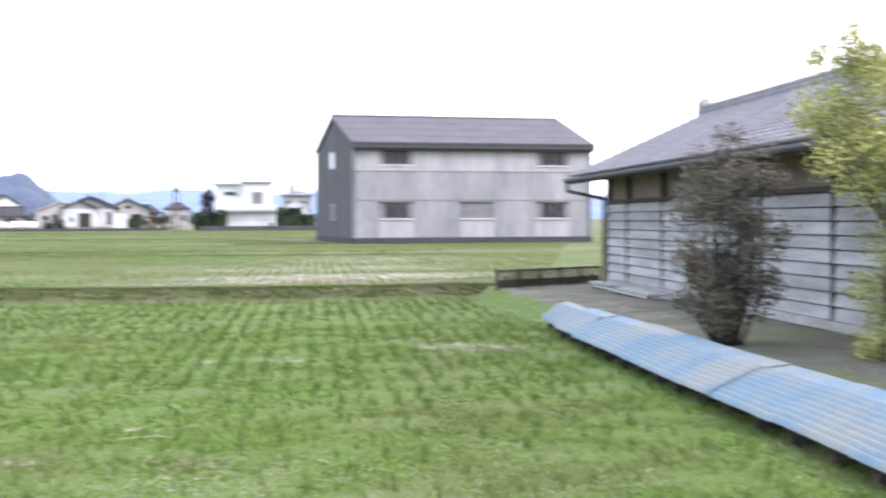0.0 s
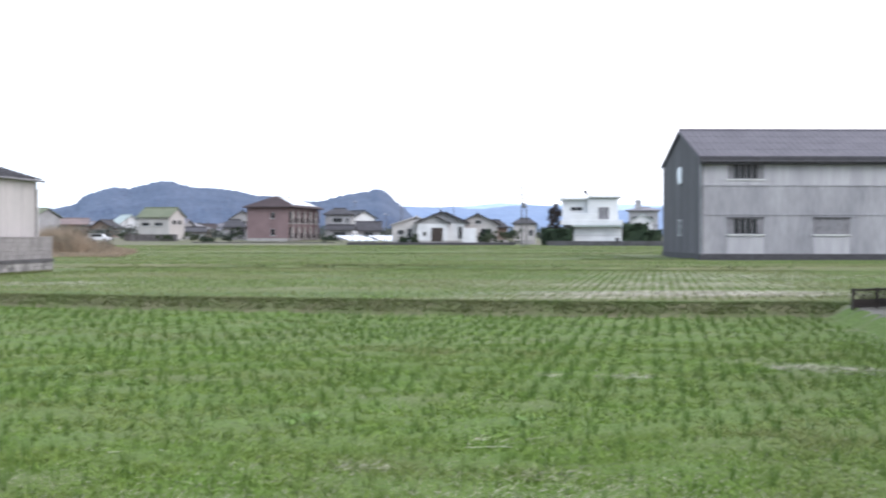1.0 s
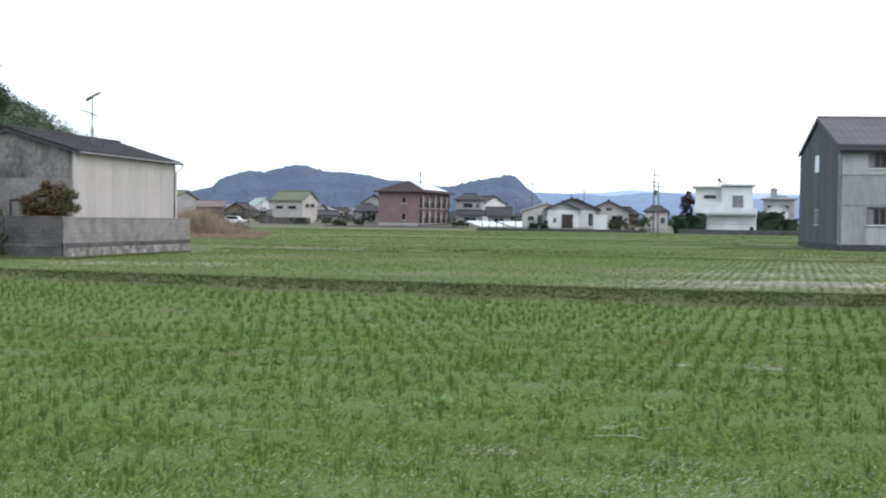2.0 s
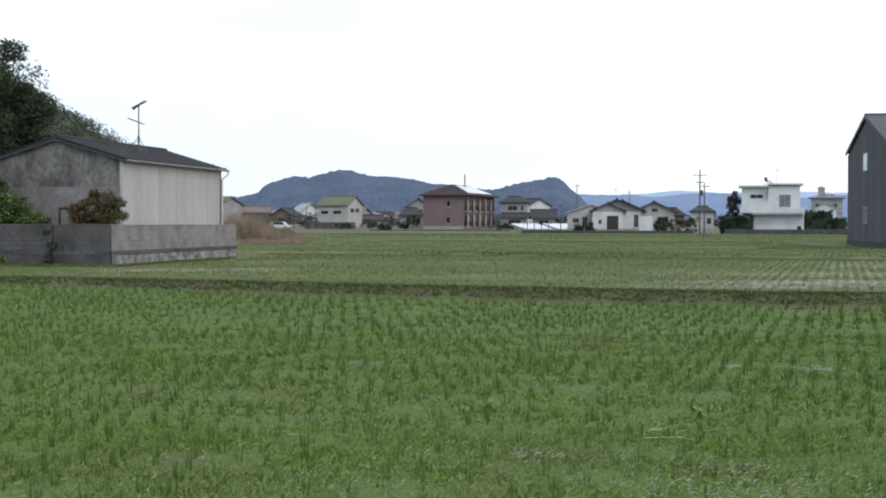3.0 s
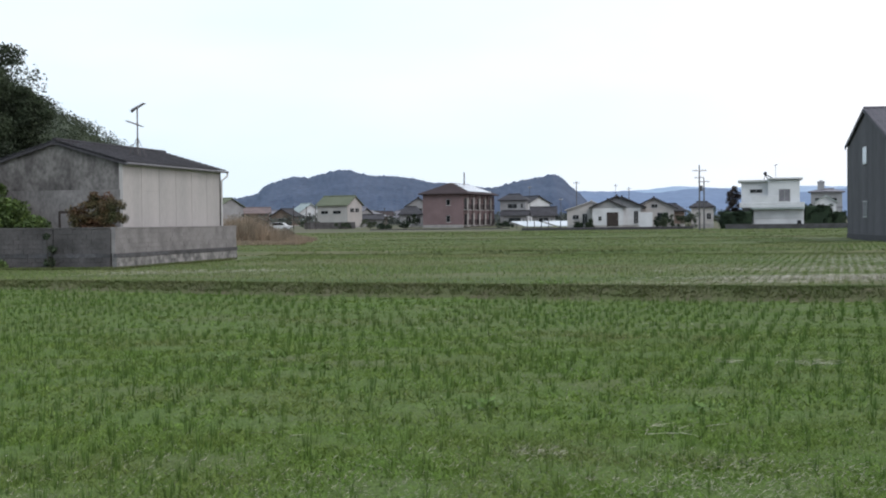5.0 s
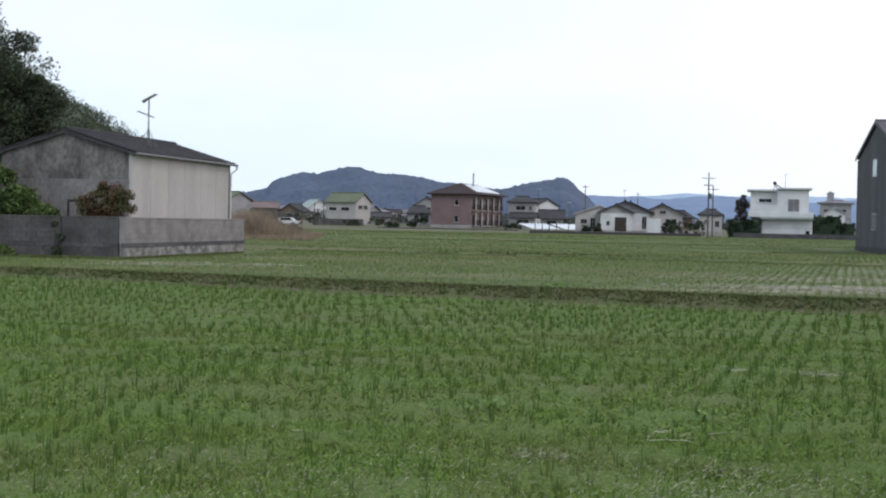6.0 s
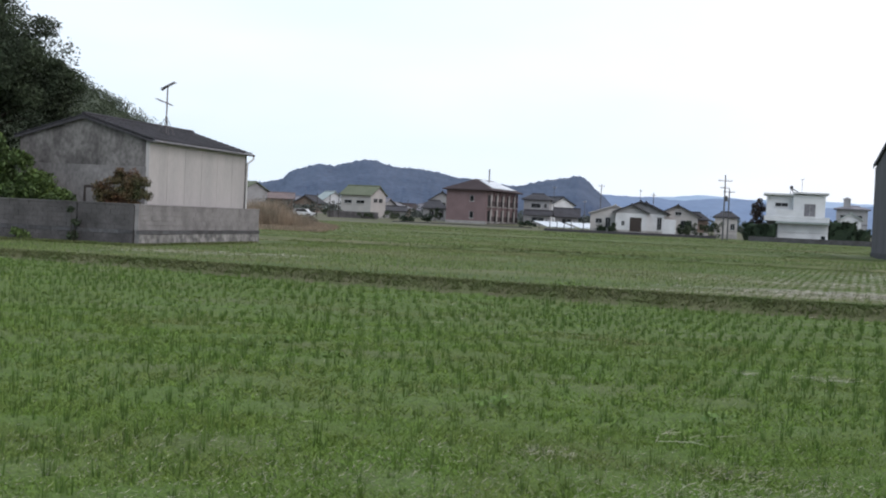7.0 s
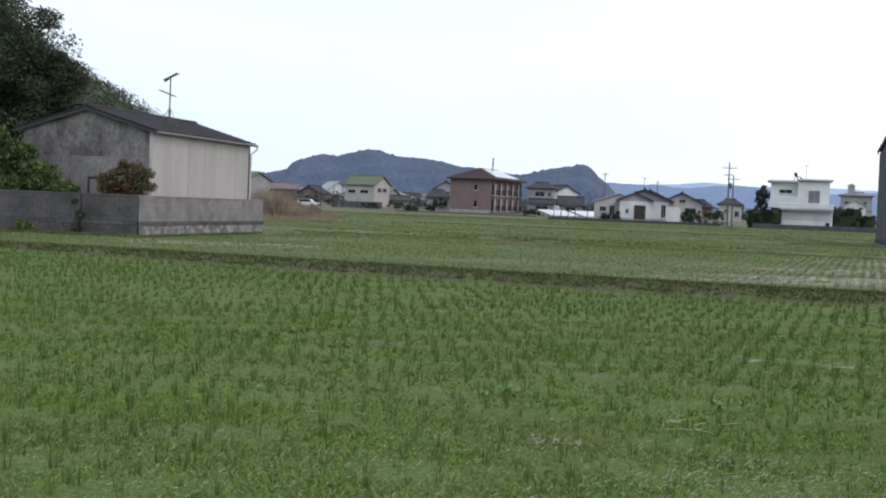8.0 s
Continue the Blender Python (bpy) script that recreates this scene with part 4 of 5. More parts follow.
# ---- pink brick flats with balconies ----
def flats():
    ob = thing("apartment_block", heading(4.75, 244, 0.95, 17.5), "two-storey pink brick apartment block with a brown hip roof", "apartment block")
    w, d, h = 7.7, 21.0, 6.1        # the end wall runs to -x, the balcony side along +y at x = 0
    box("wall", (-w, 0, -0.4), (0, 0.2, h), M["pink"], ob)
    box("wall", (-w, d - 0.2, -0.4), (0, d, h), M["pink"], ob)
    box("wall", (-w, 0.2, -0.4), (-w + 0.2, d - 0.2, h), M["pink"], ob)
    box("wall", (-0.2, 0.2, -0.4), (0, d - 0.2, h), M["pink"], ob)
    box("footing", (-w - 0.05, -0.06, -0.6), (0.05, d, 0.5), M["concrete"], ob)
    bm = bmesh.new()
    o_, rise = 0.7, 2.1
    lo = [(-w - o_, -o_, h), (1.2, -o_, h), (1.2, d + o_, h), (-w - o_, d + o_, h)]
    mid = (-w + 1.2) / 2 - o_ / 2
    ra, rb = (mid, 4.4, h + rise), (mid, d - 4.4, h + rise)
    for q in ((lo[0], lo[1], ra), (lo[1], lo[2], rb, ra), (lo[2], lo[3], rb), (lo[3], lo[0], ra, rb)):
        prism_into(bm, q, (0, 0, 0.18))
    part("roof", bm, M["roof_brown"], ob)
    # pale panels on the balcony-side slope
    for r_ in range(2):
        for k in range(7):
            def on(u, v):
                a = Vector((1.2, -o_ + 0.0, h)).lerp(Vector((1.2, d + o_, h)), u)
                b = Vector(ra).lerp(Vector(rb), u)
                return a.lerp(b, v) + Vector((0.02, 0, 0.24))
            u0, u1 = 0.10 + k * 0.115, 0.10 + (k + 0.93) * 0.115
            v0, v1 = 0.16 + r_ * 0.37, 0.16 + (r_ + 0.94) * 0.37
            prism("solar_panel", [on(u0, v0), on(u1, v0), on(u1, v1), on(u0, v1)], (0, 0, 0.04), M["solar"], ob)
    for xw, zw, hw in ((-2.75, 1.0, 1.25), (-2.75, 4.1, 1.1)):
        window(ob, xw, zw, 0.75, hw, panes=1)
    # balconies: floor slab, rail panel, piers and dark glazed doors
    for fl in (0, 1):
        z = 0.45 + fl * 2.85
        for k in range(5):
            y = 0.5 + k * 4.1
            bal = new("balcony")
            bal.parent = ob
            box("slab", (0.0, y + 0.1, z - 0.16), (0.9, y + 2.2, z), M["concrete"], bal)
            box("rail_panel", (0.84, y + 0.1, z + 0.02), (0.9, y + 2.2, z + 1.0), M["roof_brown"], bal)
            box("pier", (0.0, y + 3.7, z - 0.1), (0.35, y + 4.1, z + 2.7), M["pink"], bal)
            box("glazed_door", (0.002, y + 0.5, z + 0.02), (0.05, y + 2.2, z + 2.05), M["glass"], bal)
            box("white_door", (0.002, y + 2.4, z + 0.02), (0.06, y + 3.5, z + 2.2), M["cream_wall"], bal)
            rod("drainpipe", (0.92, y + 0.05, z), (0.92, y + 0.05, z + 2.6), 0.05, M["concrete"], bal, sides=5)
    return ob


flats()
rod("roof_mast", (5.3, 254, 8.3), (5.3, 254, 11.4), 0.12, M["rust"])
tagged(bpy.data.objects["roof_mast"], "thin grey mast on the apartment roof", "mast")


# ---- white flat-roofed house ----
def modern_house():
    ob = thing("flat_roofed_house", heading(41.45, 182, 0.95, 13.2), "white two-storey flat-roofed house with a broad balcony", "house")
    def b(name, lo, hi, m="white_wall", lab=""):
        return box(name, lo, hi, M[m], ob, lab, bevel=0.02)
    b("lower_wall", (1.9, 0, -0.5), (8.5, 8, 2.55))
    b("upper_wall", (0.25, 1.2, 2.95), (7.9, 8, 6.1))
    b("upper_bay", (3.8, 0.5, 2.95), (8.0, 1.19, 6.25))
    b("balcony_slab", (0.0, -0.6, 2.56), (8.6, 8, 2.94))
    b("balcony_parapet", (0.0, -0.6, 2.95), (8.6, -0.45, 3.25))
    b("balcony_panel", (1.6, -0.44, 2.96), (5.2, -0.36, 4.15))
    b("lower_roof", (1.6, -1.0, 2.30), (8.6, -0.01, 2.50), "roof_pale")
    b("wall_joint", (1.9, -0.016, 1.05), (8.5, -0.001, 1.10), "grey_wall")
    b("roof_slab", (-0.2, 0.6, 6.11), (4.0, 8.3, 6.36))
    b("roof_slab", (3.79, 0.0, 6.37), (8.45, 8.3, 6.60))
    window(ob, 2.25, 4.55, 1.7, 0.55, y=1.19, panes=2)
    window(ob, 6.0, 3.35, 1.5, 1.7, y=0.49, panes=2, glass="pane_pale")
    window(ob, 7.9, 0.25, 0.6, 0.55, y=-0.01, panes=1, sill=False)
    b("recess_wall", (0.35, 1.2, -0.5), (1.89, 7.9, 2.55), "grey_wall")
    return ob


modern_house()


def roof_heater(x, y, z, az):
    ob = thing("solar_water_heater", heading(x, y, z, az), "dark solar water heater on the flat white roof", "water heater")
    rod("tank", (-0.15, -0.5, 0.95), (-0.15, 0.9, 0.95), 0.24, M["dark_trim"], ob, sides=12)
    prism("collector", [(-0.05, -0.5, 0.72), (1.15, -0.5, 0.10), (1.15, -0.5, 0.20), (-0.05, -0.5, 0.84)], (0, 1.4, 0), M["glass"], ob)
    for yy in (-0.4, 0.7):
        rod("leg", (-0.35, yy, 0.0), (-0.15, yy, 0.75), 0.045, M["rust"], ob, sides=6)
        rod("leg", (0.25, yy, 0.0), (-0.1, yy, 0.75), 0.045, M["rust"], ob, sides=6)
    return ob


def roof_mast(x, y, z, h, az):
    ob = thing("roof_antenna", heading(x, y, z, az), "thin television antenna mast on the flat roof", "antenna")
    rod("mast", (0, 0, 0), (0, 0, h), 0.03, M["rust"], ob, sides=6)
    bm = bmesh.new()
    rod_into(bm, (-0.2, 0, h - 0.15), (0.35, 0, h + 0.05), 0.035, sides=5)
    for q in (-0.15, 0.0, 0.15, 0.3):
        rod_into(bm, (q, -0.3, h - 0.13 + 0.36 * (q + 0.2)), (q, 0.3, h - 0.13 + 0.36 * (q + 0.2)), 0.02, sides=4)
    part("array", bm, M["rust"], ob)
    return ob


roof_heater(45.9, 185, 7.31, 13)
roof_mast(47.1, 184.6, 7.55, 1.95, 13)


# ---- utility poles ----
def pole(x, y, z, h, arms, label, r=0.12):
    ob = thing("utility_pole", pose(x, y, z), label, "utility pole", "utility poles")
    rod("shaft", (0, 0, -0.3), (0, 0, h), r, M["pole"], ob, r1=r * 0.62, sides=10)
    for za, half in arms:
        arm = box("crossarm", (-half, -0.05, za), (half, 0.05, za + 0.08), M["rust"], ob)
        for q in (-0.9, -0.45, 0.45, 0.9):
            rod("insulator", (q * half, 0, za + 0.08), (q * half, 0, za + 0.26), 0.035, M["white_wall"], arm, sides=6)
    return ob


p1 = pole(33.6, 170, 0.6, 8.35, ((7.55, 0.9), (6.65, 0.6)), "tall concrete utility pole with crossarms at the field edge")
rod("transformer", (0.25, 0, 5.0), (0.25, 0, 5.7), 0.19, M["pole"], p1)
pole(36.4, 181, 0.6, 6.95, ((6.45, 0.8),), "concrete utility pole with one crossarm")
pole(26.3, 250, 1.1, 8.3, ((7.9, 0.6),), "distant concrete utility pole")
pole(43.4, 300, 1.1, 8.4, ((7.8, 0.5),), "distant concrete utility pole")
for px_, py_, ph_ in ((19.6, 280, 8.4), (40.4, 300, 9.1), (25.2, 270, 5.6)):
    pole(px_, py_, 1.1, ph_, ((ph_ - 0.5, 0.35),), "thin pale far pole among the houses", r=0.07)


# ---- ground panels beside the flats ----
def panel_rack(x, y, z, w, d, az, n):
    ob = thing("solar_rack", heading(x, y, z, az), "low rack of pale reflecting panels on dark posts", "solar rack", "panel racks")
    for k in range(n):
        a, b = w * k / n, w * (k + 1) / n - 0.12
        prism("panel", [(a, 0, 0.25), (b, 0, 0.25), (b - 2.2, d, 1.1), (a - 2.2, d, 1.1)], (0, 0, 0.05), M["solar"], ob)
        rod("front_post", (a + 0.3, -0.25, -0.4), (a + 0.3, -0.25, 1.2), 0.07, M["dark_trim"], ob, sides=6)
        rod("post", (a + 0.1, 0.2, -0.4), (a + 0.1, 0.2, 0.25), 0.06, M["dark_trim"], ob, sides=6)
        rod("post", (b - 2.2, d - 0.2, -0.4), (b - 2.2, d - 0.2, 1.5), 0.06, M["dark_trim"], ob, sides=6)
    return ob


panel_rack(14.3, 215, 0.85, 4.6, 9, 2, 4)
panel_rack(19.6, 214, 0.85, 4.8, 9, 2, 3)


# ---- a parked car before the far houses ----
def car(x, y, az):
    ob = thing("parked_car", heading(x, y, float(land_z(x, y)), az), "small white car parked before the far houses", "car")
    side = [(0, 0, 0.35), (3.7, 0, 0.35), (3.75, 0, 0.75), (2.9, 0, 0.92), (2.3, 0, 1.42), (0.5, 0, 1.45), (0.05, 0, 0.95)]
    body = prism("body", side, (0, 1.5, 0), M["white_wall"], ob)
    prism("side_window", [(0.35, -0.012, 0.95), (2.65, -0.012, 0.95), (2.2, -0.012, 1.35), (0.55, -0.012, 1.38)], (0, 0.01, 0), M["glass"], ob)
    for wx in (0.75, 2.95):
        for wy in (0.02, 1.48):
            wheel = rod("wheel", (wx, wy - 0.09, 0.29), (wx, wy + 0.09, 0.29), 0.29, M["dark_trim"], ob, sides=14)
            rod("rim", (wx, wy - 0.1, 0.29), (wx, wy + 0.1, 0.29), 0.17, M["alu"], wheel, sides=10)
    box("bumper", (3.72, 0.1, 0.4), (3.82, 1.4, 0.6), M["dark_trim"], ob, bevel=0.02)
    return ob


car(-29.6, 236, 10)


# ---- rice regrowth and weeds in the fields ----
def in_view(x, y):
    a = np.degrees(np.arctan2(x, y))
    return (a > -21.5) & (a < 43.5)


def patch(x, y, s, seed):
    return np.array([noise.noise((float(a) / s, float(b) / s, seed)) for a, b in zip(x, y)])


def hills(row, step, x0, x1, y0, y1, r, jitter, turn=17.0):
    """Planting places in straight rows, turned clockwise from +y."""
    ROW = radians(turn)
    v = np.arange(-80, 80, row)
    u = np.arange(0, 150, step)
    V, U = np.meshgrid(v, u, indexing="ij")
    V = V + r.normal(size=V.shape) * jitter
    U = U + r.normal(size=U.shape) * step * 0.22 + r.random((V.shape[0], 1)) * step
    x = (U * math.sin(ROW) + V * math.cos(ROW)).ravel()
    y = (U * math.cos(ROW) - V * math.sin(ROW)).ravel()
    k = (x > x0) & (x < x1) & (y > y0) & (y < y1) & in_view(x, y)
    return x[k], y[k]


r1_ = np.random.default_rng(11)
xa, ya = hills(0.31, 0.27, -30, 16, 4.7, 50, r1_, 0.045)
xb, yb = hills(0.31, 0.27, -30, 16, 4.7, 50, r1_, 0.055, -4.0)
ka = xa > 0.10 * ya + 0.4 * np.sin(ya * 0.8)            # two ways of planting meet along a ragged line
kb = xb <= 0.10 * yb + 0.4 * np.sin(yb * 0.8)
x, y = np.concatenate([xa[ka], xb[kb]]), np.concatenate([ya[ka], yb[kb]])
k = (y < bund_y(x) - 0.7) & (x < edge_x(y) - 0.75)
x, y = x[k], y[k]
pn = patch(x, y, 2.6, 3.3)
k = r1_.random(len(x)) < np.clip(0.72 + 0.5 * pn, 0.45, 0.9) * np.where(y < 9, 0.8, 1)
x, y, pn = x[k], y[k], pn[k]
tall = 0.165 * (0.55 + 0.75 * r1_.random(len(x))) * (1 + 0.35 * pn)
dist = np.hypot(x, y)
verts = []
for lo, hi, n, wd in ((0, 14, 12, 0.0045), (14, 24, 9, 0.0062), (24, 60, 7, 0.0085)):
    q = (dist >= lo) & (dist < hi)
    verts.append(blades(x[q], y[q], land_z(x[q], y[q]) - 0.01, n, tall[q], wd, 0.13, r1_, 0.022))
blade_object("rice_tufts", np.concatenate(verts), M["rice"], "green regrown rice tufts in long rows on wet soil", "rice plants")

# low weeds between the rows
def scatter(n, x0, x1, y0, y1, r):
    x, y = x0 + (x1 - x0) * r.random(n), y0 + (y1 - y0) * r.random(n)
    k = in_view(x, y)
    return x[k], y[k]


verts = []
for n, ya, yb_, each, ht, wd in ((170000, 4.7, 13, 3, 0.042, 0.0050), (120000, 13, 24, 3, 0.042, 0.0085), (80000, 24, 46, 3, 0.042, 0.014)):
    half = yb_ * 0.95
    x, y = scatter(n, -0.42 * yb_, half, ya, yb_, r1_)
    k = (y < bund_y(x) - 0.4) & (x < edge_x(y) - 0.3)
    x, y = x[k], y[k]
    k = r1_.random(len(x)) < np.clip(0.75 + 0.7 * patch(x, y, 0.7, 8.1), 0.4, 1)
    x, y = x[k], y[k]
    verts.append(blades(x, y, land_z(x, y) - 0.005, each, ht, wd, 1.6, r1_))
blade_object("field_weeds", np.concatenate(verts), M["weed"], "short bright green weeds covering the soil", "weeds")

# second field: thinner stubble rows turning yellow
x, y = hills(0.30, 0.26, -40, 45, 30, 76, r1_, 0.03)
k = (y > bund_y(x) + 0.5) & ~((x < -9) & (y > 50 + 0.0 * x) & (x < -12 + (y - 51) * 0.22 + 0.6)) & ~((x > edge_x(y) - 0.2) & (y < 31.8)) & (x < 0.55 * y - 1.5)
x, y = x[k], y[k]
k = r1_.random(len(x)) < np.clip(0.8 + 0.9 * patch(x, y, 4.0, 5.5), 0.2, 1)
x, y = x[k], y[k]
blade_object("stubble_rows", blades(x, y, land_z(x, y) - 0.01, 4, 0.12, 0.014, 0.5, r1_), M["stubble"], "pale green rice stubble in rows on the next field", "rice plants")
# low grass over the far fields, in long uneven bands
strips = []
for n, ya, yb_, ht, wd in ((52000, 62, 92, 0.075, 0.030), (46000, 92, 135, 0.085, 0.045), (36000, 135, 186, 0.10, 0.065)):
    sx, sy = scatter(n, -0.26 * yb_, 0.36 * yb_, ya, yb_, r1_)
    u_ = sy + 0.12 * sx
    band = np.array([noise.noise((float(a) / 26, float(b) / 2.6, 6.6)) for a, b in zip(sx, u_)])
    k = (r1_.random(len(sx)) < np.clip(0.5 + 1.5 * band, 0.05, 1)) & ~((sx < -8) & (sy < 70)) & ~((sx > 26) & (sx < 46) & (sy > 76) & (sy < 100))
    sx, sy = sx[k], sy[k]
    strips.append(blades(sx, sy, land_z(sx, sy) - 0.02, 3, ht, wd, 0.9, r1_))
blade_object("far_field_grass", np.concatenate(strips), M["stubble"], "pale green stubble and grass over the far fields", "grass")
strips = []
for y0_, tilt, n, x0_, x1_ in ((68.5, -0.33, 3000, -9, 26), (110, -0.10, 1500, -4, 44), (150, -0.08, 1600, -12, 52), (84.5, -0.12, 900, 20, 27.5)):
    sx = x0_ + (x1_ - x0_) * r1_.random(n)
    sy = y0_ + tilt * sx + (0.4 + 0.004 * y0_) * r1_.normal(size=len(sx)) + 0.4 * np.sin(sx * 0.3)
    strips.append(blades(sx, sy, land_z(sx, sy) - 0.02, 4, 0.10, 0.04, 1.0, r1_))
blade_object("step_grass", np.concatenate(strips), M["bund_grass"], "dark rough grass along the steps between fields", "grass")

# grass over the earth bund, and at the foot of the walls
x = np.concatenate([-26 + 41 * r1_.random(9000), -26 + 41 * r1_.random(3500)])
y = bund_y(x) + np.concatenate([-0.5 + 0.65 * r1_.random(9000), 0.0 + 0.5 * r1_.random(3500)])
blade_object("bund_grass", blades(x, y, land_z(x, y) - 0.01, 4, 0.07, 0.016, 1.2, r1_), M["bund_grass"], "dark rough grass on the low earth bund", "grass")
x = np.concatenate([-24 + 11.6 * r1_.random(1500), -12.6 + 3.0 * r1_.random(900)])
y = np.where(x < -12.5, 51.0 + (-12.5 - x) * 0.16 - 0.5 * r1_.random(len(x)), 50.9 + (x + 12.5) * 4.45 - 1.5 * r1_.random(len(x)))
blade_object("wall_foot_grass", blades(x, y, land_z(x, y) - 0.01, 6, 0.12, 0.02, 0.7, r1_), M["bund_grass"], "rough green grass along the wall's foot", "grass")

# straw left lying
def straw(spots, seed):
    r = np.random.default_rng(seed)
    out = []
    for sx, sy, rx, ry, n, size in spots:
        px, py = sx + rx * r.normal(size=n), sy + ry * r.normal(size=n)
        z = land_z(px, py) + 0.015 + 0.03 * r.random(n)
        a = r.random(n) * 2 * np.pi
        ln = size * (0.5 + r.random(n))
        w = np.maximum(0.0022, size * 0.018) * np.maximum(1.0, np.hypot(px, py) / 13) * (0.6 + 0.8 * r.random(n))
        v = np.empty((n, 3, 3))
        v[:, 0] = np.stack([px, py, z], 1)
        v[:, 1] = np.stack([px + ln * np.cos(a), py + ln * np.sin(a), z + 0.05 * r.random(n)], 1)
        v[:, 2] = np.stack([px - w * np.sin(a), py + w * np.cos(a), z + 0.004], 1)
        out.append(v.reshape(-1, 3))
    return np.concatenate(out)


spots = [(11.6, 37.2, 2.4, 0.8, 4200, 0.3), (13.6, 36.2, 1.6, 0.6, 2200, 0.3), (8.5, 34.8, 2.2, 0.4, 700, 0.25), (13.2, 44, 3.0, 1.6, 1500, 0.35), (19, 52, 3.0, 2.5, 1200, 0.4),
         (-7.6, 46.6, 1.5, 1.3, 700, 0.22), (-10.2, 46.0, 1.2, 1.0, 500, 0.22), (-6.2, 47.5, 0.6, 0.8, 250, 0.2), (7.65, 19.0, 0.09, 0.35, 170, 0.12), (7.98, 18.9, 0.08, 0.35, 150, 0.12), (8.24, 18.8, 0.09, 0.4, 180, 0.12), (8.6, 18.6, 0.08, 0.35, 150, 0.12), (8.92, 18.45, 0.08, 0.3, 110, 0.12),
         (4.0, 18.3, 0.10, 0.08, 50, 0.12), (5.1, 18.0, 0.22, 0.2, 110, 0.14), (0.83, 11.3, 0.16, 0.16, 150, 0.06), (2.35, 10.6, 0.22, 0.25, 180, 0.06), (2.0, 9.8, 0.45, 0.3, 300, 0.055), (3.0, 10.4, 0.3, 0.3, 120, 0.055),
         (2.0, 12.4, 0.10, 0.25, 16, 0.28), (2.35, 12.6, 0.08, 0.25, 10, 0.28), (-1.4, 12.6, 0.2, 0.2, 10, 0.25), (0, 9.6, 3.4, 1.3, 4400, 0.042), (0, 15, 5.0, 3.0, 1300, 0.035), (6.5, 11, 2.0, 1.6, 1300, 0.036), (3, 8.6, 3.2, 1.0, 2400, 0.040),
         (5, 25, 4, 4, 260, 0.16), (13, 15, 0.4, 1.6, 220, 0.2), (12.2, 22.5, 0.7, 2.0, 260, 0.2)]
blade_object("straw_litter", straw(spots, 21), M["straw"], "pale dry straw scattered on the fields", "straw")


# broad-leaved weeds that stand out of the rows
def weed_plant(x, y, k):
    ob = thing("weed_plant", pose(x, y, float(land_z(x, y))), "bright green broad-leaved weed among the rice rows", "weed", "weeds in the field")
    leaves("foliage", [(0, 0, 0.08, 0.12), (0.1, 0.04, 0.06, 0.1), (-0.1, 0.0, 0.07, 0.1)], 1.0, 26, 0.045, M["leaf_bright"], ob, seed=40 + k, flat=0.5)


for k, (wx, wy) in enumerate(((0.55, 14.1), (0.42, 14.0), (2.75, 13.6), (-3.05, 19.3), (-2.4, 19.6), (-2.75, 18.9), (-1.6, 17.9), (2.95, 34.55), (3.3, 34.5), (2.6, 34.6))):
    weed_plant(wx, wy, k)


# ---- trees and shrubs ----
def tree(name, x, y, z, clumps, trunk_h, trunk_r, leaf, count, size, label, seed, category="tree", limbs=7, flat=0.75, bark="bark", inner=None, droop=0.0):
    ob = thing(name, pose(x, y, z), label, category)
    r = random.Random(seed)
    bm = bmesh.new()
    rod_into(bm, (0, 0, -0.15), (0.05 * trunk_h, 0, trunk_h), trunk_r, trunk_r * 0.55, 8)
    for i in range(limbs):
        c = clumps[(i * 3 + 1) % len(clumps)]
        st = trunk_h * (0.45 + 0.55 * r.random())
        mid = Vector((c[0] * 0.45, c[1] * 0.45, (st + c[2]) / 2))
        rod_into(bm, (0.05 * st, 0, st), mid, trunk_r * 0.42, trunk_r * 0.25, 6)
        rod_into(bm, mid, c[:3], trunk_r * 0.25, trunk_r * 0.06, 5)
    part("trunk", bm, M[bark], ob)
    crown = leaves("crown", clumps, 1.0, count, size, M[leaf], ob, seed=seed, flat=flat, droop=droop)
    return ob


def clump_cloud(n, rx, ry, rz, cz, rad, seed, shape=None):
    r = random.Random(seed)
    out = []
    while len(out) < n:
        a, b, c = (2 * r.random() - 1 for _ in range(3))
        if a * a + b * b + c * c < 1 and (shape is None or shape(a, b, c)):
            out.append((a * rx, b * ry, cz + c * rz, rad * (0.6 + 0.7 * r.random())))
    return out


tree("broadleaf_tree", -21.3, 57.0, 0.6, clump_cloud(150, 4.3, 3.4, 4.3, 6.3, 0.95, 2) + [(4.2, -1.5, 5.9 + 0.35 * q, 0.35) for q in range(4)] + [(4.6, -1.2, 6.6, 0.3), (5.0, -1.2, 6.1, 0.25)], 4.6, 0.35, "leaf_dark", 110000, 0.072, "large dark evergreen tree behind the block wall", 5)
tree("broadleaf_tree", -27.5, 55.0, 0.6, clump_cloud(60, 4.0, 3.4, 4.6, 7.0, 1.1, 12), 5.0, 0.35, "leaf_dark", 50000, 0.09, "large dark evergreen tree beyond the wall", 15)


def bush(name, x, y, z, clumps, leaf, count, size, label, seed, flat=0.8, stems=6):
    ob = thing(name, pose(x, y, z), label, "shrub")
    bm = bmesh.new()
    for i in range(stems):
        c = clumps[(i * 5) % len(clumps)]
        rod_into(bm, (c[0] * 0.2, c[1] * 0.2, -0.1), c[:3], 0.03, 0.008, 5)
    part("stem", bm, M["bark"], ob)
    leaves("foliage", clumps, 1.0, count, size, M[leaf], ob, seed=seed, flat=flat)
    return ob


